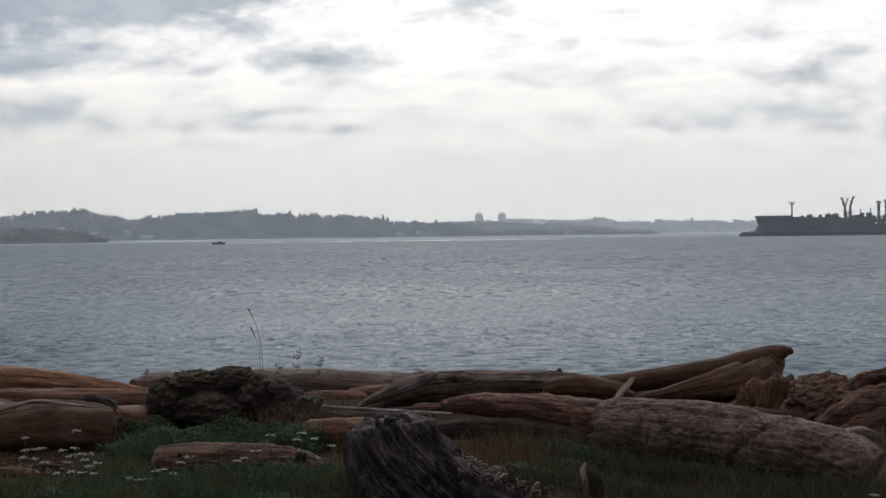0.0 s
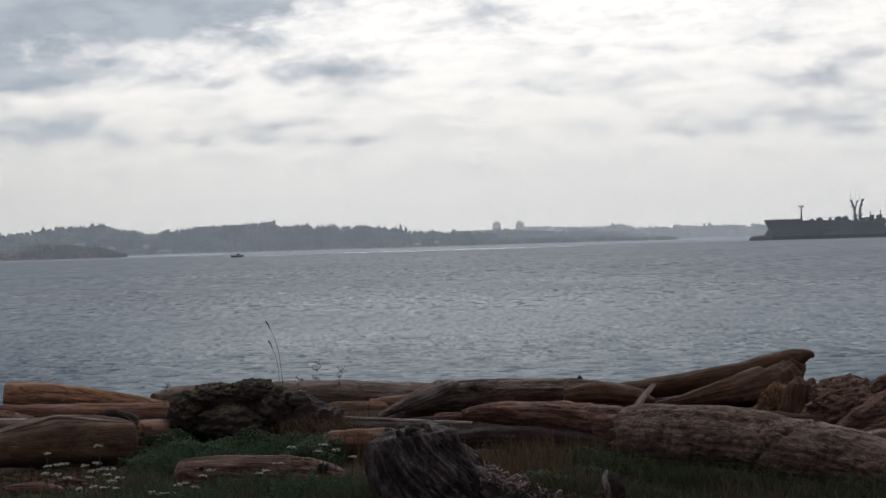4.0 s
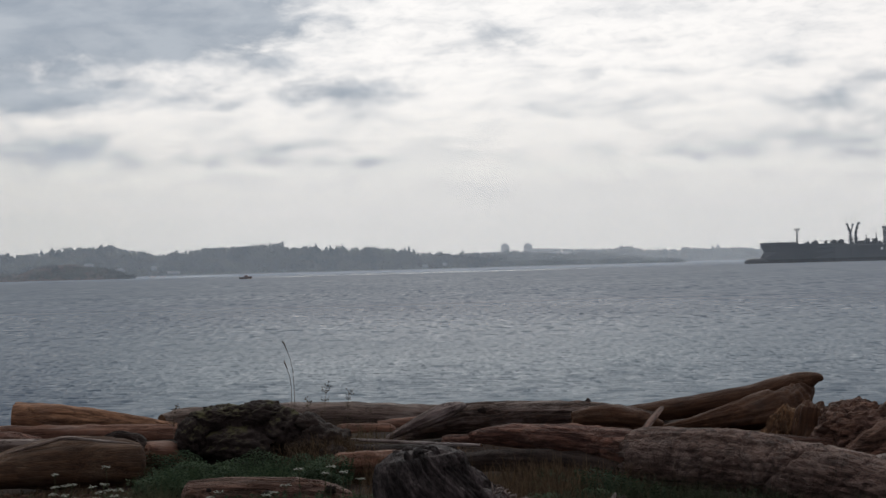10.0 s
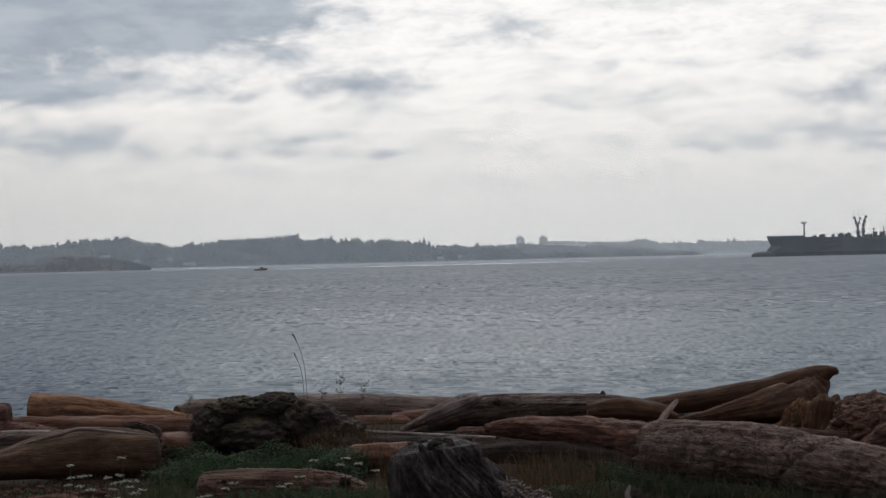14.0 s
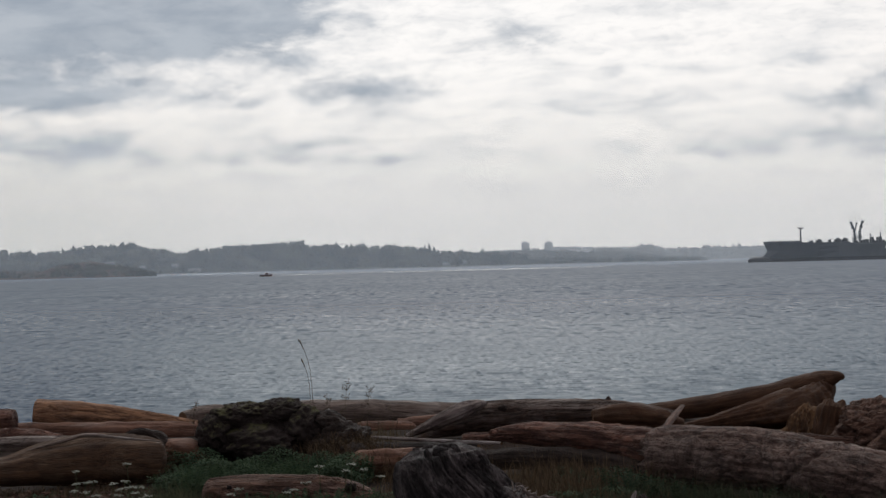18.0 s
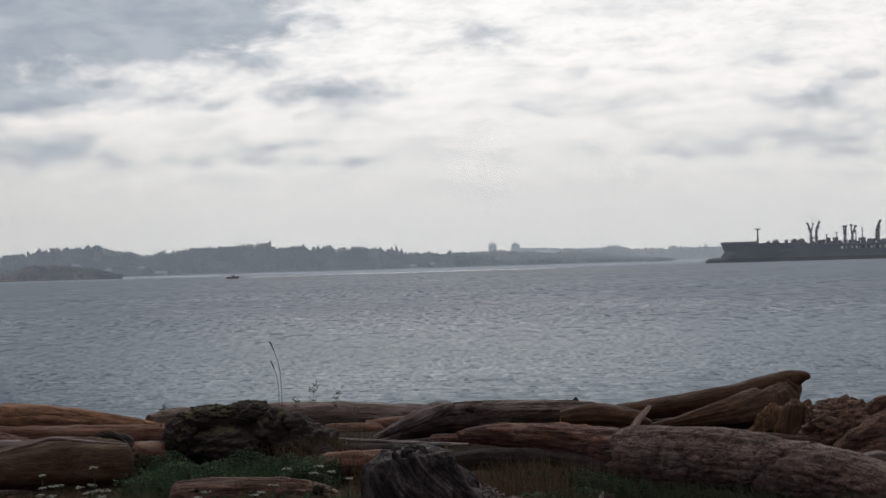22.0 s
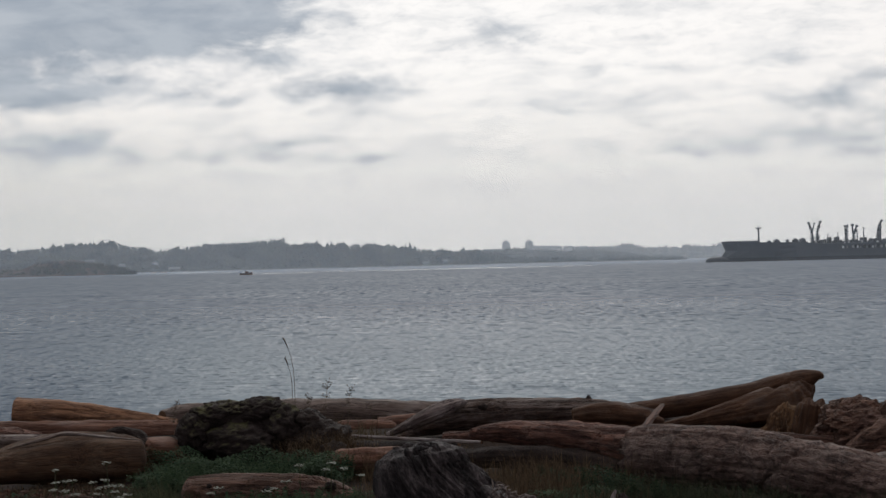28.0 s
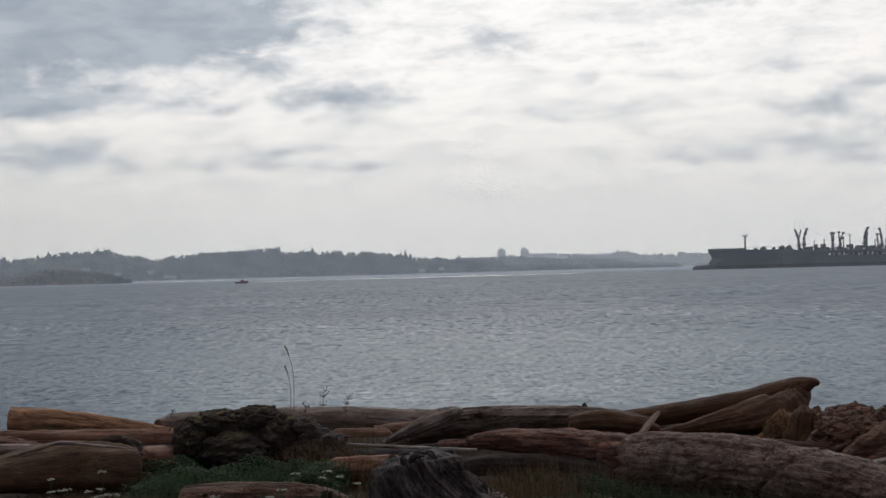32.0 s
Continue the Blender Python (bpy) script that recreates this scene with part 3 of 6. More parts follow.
def build_beach():
    xs = sorted({*np.linspace(-7, 7, 113).round(3), *(s * v for v in (8, 10, 14, 20, 32, 60, 120, 260, 500) for s in (-1, 1))})
    ys = [-600, -300, -120, -50, -20, -8, 0, 4, 6, 7.5] + list(np.linspace(8.5, 18, 77).round(3)) + [18.6, 19.2, 20, 21, 22.5, 24, 26, 28, 30, 32, 34, 38, 44, 52, 60]
    tagged(new("ground", grid_sheet("ground", xs, ys, ground_z, SOIL)), "dark sandy soil of the beach berm with plant litter", "ground", kind="structure")


def build_sea():
    rng = np.random.RandomState(4)
    d = 1 / np.linspace(1 / 30.0, 1 / 4950, 1300)
    u = np.linspace(-0.88, 1, 600)
    yy, uu = np.meshgrid(d, u, indexing="ij")
    half = d * 0.335 + 9
    xx = uu * half[:, None]
    step = np.maximum(np.gradient(d), half * 1.88 / 600)[:, None]
    zz = np.zeros_like(xx)
    for _ in range(64):
        lam = math.exp(rng.uniform(math.log(0.28), math.log(1.0)))
        turn = rng.normal(0.05, 0.32)
        k = 2 * math.pi / lam
        amp = 0.0066 * lam
        ph = k * (math.sin(turn) * xx - math.cos(turn) * yy) + rng.uniform(0, 6.28)
        ph += 0.9 * np.sin(xx * rng.uniform(0.1, 0.5) / lam + yy * rng.uniform(0.1, 0.4) / lam + rng.uniform(0, 6))
        wave = np.sin(ph) + 0.25 * np.cos(2 * ph)
        zz += amp * wave * np.clip(lam / (step * 4.0) - 0.6, 0, 1)
    zz *= 0.85 + 0.25 * np.sin(xx * 0.11 + 2 * np.sin(yy * 0.05)) * np.sin(yy * 0.13 + 1.3)
    rows, cols = xx.shape
    verts = np.stack([xx, yy, zz], -1).reshape(-1, 3)
    idx = np.arange(rows * cols).reshape(rows, cols)
    quads = np.stack([idx[:-1, :-1], idx[:-1, 1:], idx[1:, 1:], idx[1:, :-1]], -1).reshape(-1, 4)
    me = bpy.data.meshes.new("sea")
    me.vertices.add(len(verts))
    me.vertices.foreach_set("co", verts.ravel())
    me.loops.add(quads.size)
    me.loops.foreach_set("vertex_index", quads.ravel().astype(np.int32))
    me.polygons.add(len(quads))
    me.polygons.foreach_set("loop_start", np.arange(0, quads.size, 4, dtype=np.int32))
    me.polygons.foreach_set("use_smooth", np.ones(len(quads), bool))
    me.update(calc_edges=True)
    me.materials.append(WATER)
    sea = tagged(new("water", me), "grey choppy sea with small wind waves", "sea", kind="structure")
    sea.location = (0, 0, SEA)
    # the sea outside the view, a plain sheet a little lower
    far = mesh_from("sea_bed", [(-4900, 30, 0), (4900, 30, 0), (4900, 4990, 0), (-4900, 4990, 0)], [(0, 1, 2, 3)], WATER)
    bed = tagged(new("water_outer", far), "grey open sea around the bay", "sea", kind="structure")
    bed.location = (0, 0, SEA - 0.6)
    return sea


def build_haze():
    blue, pale = (0.82, 0.90, 1.0), (0.92, 0.935, 0.965)
    for y, amount, top, tint in ((1020, 0.12, 150, blue), (1400, 0.13, 170, blue), (1540, 0.14, 190, blue), (2490, 0.15, 260, pale), (3350, 0.22, 340, pale)):
        w = y * 0.5
        ob = new("haze_bank", mesh_from("haze_bank", [(-w, 0, 0), (w, 0, 0), (w, 0, top), (-w, 0, top)], [(0, 1, 2, 3)], haze_material(amount, top, tint)))
        ob.location = (0, y, SEA)
        ob.visible_shadow = False
        tagged(ob, "thin bluish sea haze over the bay", "haze", kind="structure")


def land(name, label, y, outline, depth, mat=SHORE):
    """A low hill by the sea: outline gives x and height of its crest in metres above the water."""
    cols = 120
    xs = np.linspace(outline[0][0], outline[-1][0], cols)
    hs = np.interp(xs, [p[0] for p in outline], [p[1] for p in outline])
    verts, faces = [], []
    prof = ((0.0, 0.0), (0.03, 0.10), (0.10, 0.22), (0.30, 0.55), (0.6, 0.9), (0.8, 1.0), (1.0, 0.6))
    for s, k in prof:
        for x, h in zip(xs, hs):
            w = 8 * noise.noise(Vector((x * 0.02, s * 5, y))) * (s > 0) + 10 * noise.noise(Vector((x * 0.012, 3, y)))
            verts.append((x, y + s * depth + w, SEA - 0.3 + max(0.2, h * k * (1 + 0.25 * noise.noise(Vector((x * 0.03, s * 4, y)))))))
    for j in range(len(prof) - 1):
        faces += [(j * cols + i, j * cols + i + 1, (j + 1) * cols + i + 1, (j + 1) * cols + i) for i in range(cols - 1)]
    ob = tagged(new(name, mesh_from(name, verts, faces, mat)), label, "shore", kind="structure")
    return ob


def conifer(rng, x, y, z, h, round_top, broad=1.0):
    """One far tree: a bole under a ragged stack of tilted skirts (conifer) or a broad bunch of lumps (old fir or broadleaf)."""
    b = h * 0.03
    out = [([(x - b, y, z - 8), (x + b, y - b, z - 8), (x + b, y + b, z - 8), (x, y, z + h * 0.8)], [(0, 1, 3), (1, 2, 3), (2, 0, 3)])]
    k = 6
    if round_top:
        wide = broad * h * rng.uniform(0.20, 0.36)
        for q in range(14):
            t, a = (q + rng.uniform(0, 1)) / 14 * 0.86, rng.uniform(0, 6.28)
            reach = wide * math.sqrt(max(0.06, 1 - (1.75 * t - 0.65) ** 2)) * rng.uniform(0.1, 0.8)
            cx, cy, cz, r = x + reach * math.cos(a), y + reach * math.sin(a), z + h * t, h * rng.uniform(0.12, 0.21) * (1.15 - 0.6 * t)
            v = [(cx + r * broad * math.cos(c) * rng.uniform(0.6, 1.4), cy + r * math.sin(c), cz + r * rng.uniform(-0.5, 0.4)) for c in np.arange(k) * 2 * math.pi / k]
            v += [(cx + rng.normal(0, r * 0.4), cy, cz + r * rng.uniform(0.5, 1.1)), (cx, cy, cz - r * 0.8)]
            out.append((v, [(i, (i + 1) % k, k) for i in range(k)] + [((i + 1) % k, i, k + 1) for i in range(k)]))
        return out
    w = h * rng.uniform(0.26, 0.40)
    tip = 0.0
    for t in (0.02, 0.14, 0.26, 0.37, 0.47, 0.57, 0.66, 0.75, 0.84):
        r = w * (1.04 - t) ** 0.8 * rng.uniform(0.65, 1.25)
        a0 = rng.uniform(0, 6)
        tip += rng.normal(0, w * 0.03)
        v = [(x + tip + r * math.cos(a0 + i * 2 * math.pi / k) * rng.uniform(0.5, 1.3), y + r * math.sin(a0 + i * 2 * math.pi / k), z + h * (t + rng.uniform(-0.05, 0.04))) for i in range(k)]
        v.append((x + tip, y, z + h * min(1.0, t + 0.20)))
        out.append((v, [(i, (i + 1) % k, k) for i in range(k)] + [tuple(range(k - 1, -1, -1))]))
    return out


def woods(label, y, outline, depth, count, tall, seed, share_round=0.35, mat=FOREST, uneven=0.45, grouped=False, broad=1.0):
    """Far woods over a hill: the crowns reach the outline's height, in uneven stands."""
    rng = np.random.RandomState(seed)
    pieces = []
    ox, oh = [p[0] for p in outline], [p[1] for p in outline]
    for _ in range(count):
        x = rng.uniform(ox[0], ox[-1])
        if grouped and noise.noise(Vector((x * 0.028, 0.5, seed))) + 0.6 * noise.noise(Vector((x * 0.09, 2.5, seed))) < rng.uniform(-0.6, 0.6):
            continue
        top = np.interp(x, ox, oh)
        s = rng.uniform(0.03, 0.75)
        crest = top * min(1.0, 0.28 + 1.15 * s)
        stand = noise.noise(Vector((x * 0.045, s * 2.0, seed))) + 0.7 * noise.noise(Vector((x * 0.13, s * 3.0, seed)))
        h = min(tall * rng.uniform(0.55, 1.3), crest * 1.05 + 3)
        z = SEA + max(0.3, crest - h + tall * uneven * (stand - 0.15) + rng.normal(0, tall * 0.10))
        pieces += conifer(rng, x, y + s * depth, z, h, rng.uniform() < share_round, broad)
    v, f = merged(pieces)
    tagged(new("far_woods", mesh_from("far_woods", v, f, mat, smooth=False)), label, "woods", kind="stuff")


def above_sea(pts):
    """Points of a skyline as x and height above the water."""
    return [(x, z - SEA) for x, y, z in pts]


HEAD = above_sea([(-836.4, 2400.0, 29.75), (-643.2, 2400.0, 33.21), (-602.8, 2400.0, 31.14), (-554.2, 2400.0, 33.84), (-521.8, 2400.0, 39.99), (-448.9, 2400.0, 39.16), (-408.4, 2400.0, 28.05), (-359.7, 2400.0, 29.12), (-302.7, 2400.0, 35.01), (-253.8, 2400.0, 36.91),
                  (-196.8, 2400.0, 34.63), (-115.2, 2400.0, 30.43), (-49.8, 2400.0, 25.59), (7.5, 2400.0, 20.84), (32.0, 2400.0, 15.64), (81.3, 2400.0, 15.07), (122.3, 2400.0, 8.85)])
NEAR_SPIT = above_sea([(-415.0, 1440.0, 7.29), (-380.6, 1440.0, 5.45), (-356.0, 1440.0, 4.84), (-349.1, 1440.0, 7.62), (-341.1, 1440.0, 11.86), (-326.3, 1440.0, 11.98), (-311.6, 1440.0, 11.12), (-286.0, 1440.0, 9.01), (-271.4, 1440.0, 5.21), (-262.6, 1440.0, 2.04), (-256.7, 1440.0, -0.82)])
MID_SPIT = above_sea([(-52.0, 2500.0, 18.06), (33.4, 2500.0, 17.93), (110.4, 2500.0, 19.61), (153.2, 2500.0, 21.69), (196.0, 2500.0, 16.92), (221.7, 2500.0, 15.77), (256.0, 2500.0, 14.52), (299.0, 2500.0, 14.02), (324.7, 2500.0, 6.01), (350.5, 2500.0, 2.29), (397.8, 2500.0, 0.45)])
CITY = above_sea([(-1.3, 4200.0, 28.26), (127.9, 4200.0, 29.65), (214.2, 4200.0, 31.53), (329.3, 4200.0, 31.65), (430.3, 4200.0, 34.81), (495.2, 4200.0, 34.07), (516.9, 4200.0, 39.58), (545.8, 4200.0, 39.25), (567.4, 4200.0, 28.92), (690.3, 4200.0, 28.96), (777.3, 4200.0, 30.85),
                  (907.7, 4200.0, 25.03), (1082.2, 4200.0, 24.48), (1593.1, 4200.0, 15.73)])


def build_shores():
    low = lambda o, k: [(x, h * k) for x, h in o]
    land("headland", "wooded headland with a brown rocky foot", 2300, low(HEAD, 0.62), 260, WOODLAND)
    woods("dense dark conifer woods on the headland", 2300, [(x, h + 2.5) for x, h in HEAD], 220, 3600, 16, 11, 0.8, uneven=0.30)
    woods("tall firs standing above the headland woods", 2330, [(x, h + 5.0) for x, h in HEAD], 170, 620, 19, 21, 0.4, uneven=0.14, grouped=True)
    land("rocky_spit", "low brown grassy rock spit", 1435, [(x - 4, h * 0.88) for x, h in NEAR_SPIT], 70)
    woods("scrub and low bushes on the rock spit", 1437, low(NEAR_SPIT, 0.94), 60, 620, 3.6, 12, 1.0, uneven=0.25, broad=1.6)
    land("low_spit", "low wooded point in the haze", 2480, low(MID_SPIT, 0.75), 200, WOODLAND)
    woods("hazy woods on the low point", 2480, [(x, h + 1.0) for x, h in MID_SPIT], 150, 900, 11, 13, 1.0, uneven=0.28, broad=2.2)
    land("city_ridge", "distant city ridge in the haze", 4150, low(CITY, 0.92), 250, WOODLAND)
    woods("tree-lined city ridge in the haze", 4150, [(x, h + 2.5) for x, h in CITY], 160, 1100, 14, 14, 1.0, uneven=0.4, broad=2.0)


build_beach()
sea = build_sea()
build_haze()
build_shores()


# ================= far houses =================
def tower_block(at, width, height, floors):
    tw = thing("tower_block", "hazy concrete apartment tower above the trees", "tower", "twin towers", at=at)
    d = width * 0.8
    part("wall", mesh_from("wall", *box(-width / 2, width / 2, 0, d, 0, height, 0.4), CONCRETE, False), tw)
    part("roof_house", mesh_from("roof_house", *box(-width * 0.22, width * 0.22, d * 0.3, d * 0.7, height, height + 4.5, 0.3), CONCRETE, False), tw)
    step = height / floors
    win = mesh_from("window", *box(-width * 0.085, width * 0.085, -0.25, 0.1, 0, step * 0.5), GLASS_DARK, False)
    for i in range(floors):
        for k in range(4):
            part("window", win, tw).location = (width * (k - 1.5) * 0.23, 0, i * step + step * 0.3)
    return tw


def house(at, w, d, h, mat=CONCRETE, label="small pale waterfront house"):
    hs = thing("house", label, "house", "houses on the far shore", at=at)
    part("wall", mesh_from("wall", *box(-w / 2, w / 2, 0, d, 0, h), mat, False), hs)
    v = [(-w / 2 - 0.5, -0.5, h), (w / 2 + 0.5, -0.5, h), (w / 2 + 0.5, d + 0.5, h), (-w / 2 - 0.5, d + 0.5, h), (-w / 2 - 0.5, d / 2, h + d * 0.35), (w / 2 + 0.5, d / 2, h + d * 0.35)]
    part("roof", mesh_from("roof", v, [(0, 1, 5, 4), (2, 3, 4, 5), (0, 4, 3), (1, 2, 5), (3, 2, 1, 0)], SIDING, False), hs)
    pane = mesh_from("window", *box(-0.8, 0.8, -0.12, 0.1, 0, 1.5), GLASS_DARK, False)
    for k in range(max(2, int(w / 5))):
        part("window", pane, hs).location = (-w / 2 + (k + 0.5) * w / max(2, int(w / 5)), 0, h * 0.4)
    return hs


def build_town():
    for x, y in ((848, 392), (889, 392)):
        base = {848: (207.2, 4120.0, 22.54), 889: (265.0, 4120.0, 21.87)}[x]
        tower_block((base[0], base[1], base[2] - 30), 20, 56, 18)
    for (x, y, z), w, h in (((170.7, 4125.0, 24.40), 45, 10), ((316.4, 4125.0, 29.78), 60, 9), ((288.1, 4125.0, 31.52), 30, 7), ((363.1, 4125.0, 30.66), 26, 5)):
        b = thing("apartment_block", "low pale city building in the haze", "building", "city on the ridge", at=(x, y, z - h))
        part("wall", mesh_from("wall", *box(-w / 2, w / 2, 0, 14, -34, h * 1.6, 0.4), CONCRETE, False), b)
        part("roof", mesh_from("roof", *box(-w / 2 + 2, w / 2 - 2, 2, 12, h * 1.6, h * 1.6 + 1.2, 0.2), DECK_GREY, False), b)
        for k in range(int(w / 6)):
            part("window", mesh_from("window", *box(-1.4, 1.4, -0.2, 0.1, 0, 2.2), GLASS_DARK, False), b).location = (-w / 2 + 4 + k * 6, 0, h)
    for (x, y, z), w, m in (((-461.3, 2290.0, 14.6), 16, SIDING), ((-416.6, 2288.0, 7.6), 12, SIDING), ((-371.6, 2290.0, 9.4), 10, SIDING), ((-344.0, 2286.0, 2.0), 22, SIDING), ((4.3, 2296.0, 1.6), 12, SIDING), ((31.3, 2288.0, 3.7), 9, SIDING)):
        house((x, y, z - 3.0), w * 0.7, 7, 2.2, m)


build_town()


# ================= calm slicks and wakes on the sea =================
def slick(a, b, depth, seed):
    """A long ragged patch of smooth water that mirrors the low sky."""
    rng = random.Random(seed)
    v, f = [], []
    for i in range(41):
        t = i / 40
        x = a[0] + (b[0] - a[0]) * t
        y = a[1] + (b[1] - a[1]) * t + rng.uniform(-0.2, 0.2) * depth
        w = depth * (0.15 + 0.85 * math.sin(math.pi * t) ** 0.5) * rng.uniform(0.5, 1.0)
        v += [(x, y - w / 2, 0), (x, y + w / 2, 0)]
    f = [(2 * i, 2 * i + 2, 2 * i + 3, 2 * i + 1) for i in range(40)]
    ob = new("water_slick", mesh_from("water_slick", v, f, SLICK))
    ob.location = (0, 0, SEA + 0.06)
    tagged(ob, "bright streak of calm water on the bay", "sea", kind="structure")


slick((-68.6, 1080.0, -2.55), (110.5, 1080.0, -3.18), 130, 1)
slick((-295.0, 1650.0, -2.49), (-169.1, 1500.0, -2.77), 150, 2)
slick((-104.3, 1000.0, -2.78), (-61.8, 1000.0, -2.94), 70, 3)


# ================= the ship =================
SHIP_AT = (205.5, 1150.0, -2.51)


def hull_mesh():
    """The hull from stem to stern, lofted: x at keel, waterline, knuckle, middle, flare and rail, half breadth, height of the rail."""
    st = [((9.2, 8.6, 9.6, 13.6, 12.2, 10.5), 0.3, 14.0), ((13, 12.6, 13, 16.5, 15.4, 14.2), 2.4, 13.9), ((20, 20, 20, 21, 20.5, 20), 6.5, 13.7), ((30,) * 6, 10.0, 13.3), ((46,) * 6, 13.2, 12.8),
          ((60,) * 6, 14.6, 12.3), ((70.6,) * 6, 14.8, 12.0), ((70.7,) * 6, 14.8, 7.9), ((110,) * 6, 14.8, 7.6), ((150,) * 6, 14.8, 7.6), ((180,) * 6, 14.4, 7.8), ((196,) * 6, 12.5, 8.2), ((205,) * 6, 9.5, 8.4)]
    verts, faces, slots = [], [], []
    for xs, half, top in st:
        zs = (-1.5, 0.0, 2.6, top * 0.55, top * 0.8, top)
        row = []
        for x, z in zip(xs, zs):
            f = max(0, z) / top
            row.append((x, half * (0.55 + 0.45 * f if xs[0] < 50 else 0.97 + 0.03 * f), z))
        verts += [(a, -b, c) for a, b, c in row] + [(a, b, c) for a, b, c in row[::-1]]
    ring = 12
    for i in range(len(st) - 1):
        for j in range(ring):
            k = (j + 1) % ring
            faces.append((i * ring + j, (i + 1) * ring + j, (i + 1) * ring + k, i * ring + k))
            slots.append(1 if verts[i * ring + j][2] < 2.7 and verts[i * ring + k][2] < 2.7 else 0)
    faces += [tuple(range(ring))[::-1], tuple(range((len(st) - 1) * ring, len(st) * ring))]
    slots += [0, 0]
    return mesh_from("hull", verts, faces, [HULL, HULL_LOW], False, slots)


def kingpost(ship, x, lean, height=26.0, foot=8.0, y=0.0, arm=0.0, thick=0.8):
    """A replenishment post: an upright that bends over at the top, with a second arm, gear, ladder and rigging."""
    bend = [(x, y, foot), (x, y, foot + (height - foot) * 0.60), (x + lean * 0.28, y, foot + (height - foot) * 0.78), (x + lean, y, height)]
    pieces = [rod(bend[i], bend[i + 1], thick * (1.08 - 0.10 * i), thick * (1.0 - 0.12 * i), 8) for i in range(3)]
    post = part("kingpost", mesh_from("kingpost", *merged(pieces), HULL), ship)
    part("post_head", mesh_from("post_head", *box(x + lean - 0.9, x + lean + 0.9, y - 0.9, y + 0.9, height - 1.0, height + 0.5, 0.25), HULL, False), post)
    if arm:
        part("arm", mesh_from("arm", *merged([rod((x, y, height - 7.0), (x + arm, y, height - 0.6), 0.5, 0.4, 8), box(x + arm - 0.7, x + arm + 0.7, y - 0.7, y + 0.7, height - 1.0, height, 0.2)]), HULL), post)
    part("rigging", mesh_from("rigging", *merged([rod((x + lean, y, height - 0.5), (x + lean * 0.2, y, foot + 6), 0.10, 0.10, 4), rod((x + 1.1, y, foot), (x + 1.1, y, height - 9), 0.20, 0.20, 4)]), DECK_GREY), post)
    steps = [rod((x - 1.6, y, foot), (x - 1.4, y, height - 9), 0.12, 0.12, 4)] + [rod((x - 1.55, y, z), (x - 0.6, y, z), 0.10, 0.10, 4) for z in np.arange(foot + 1, height - 9, 1.6)]
    part("ladder", mesh_from("ladder", *merged(steps), DECK_GREY), post)
    part("platform", mesh_from("platform", *box(x - 1.5, x + 1.5, y - 1.4, y + 1.4, height - 11.2, height - 10.6), DECK_GREY, False), post)
    part("sheave_block", mesh_from("sheave_block", *box(x + lean * 0.7 - 0.5, x + lean * 0.7 + 0.5, y - 0.6, y + 0.6, height - 4.6, height - 3.0, 0.15), DECK_GREY, False), post)
    part("winch", mesh_from("winch", *box(x + 0.5, x + 1.9, y - 1.2, y + 1.2, foot + 3.2, foot + 5.6, 0.3), DECK_GREY, False), post)


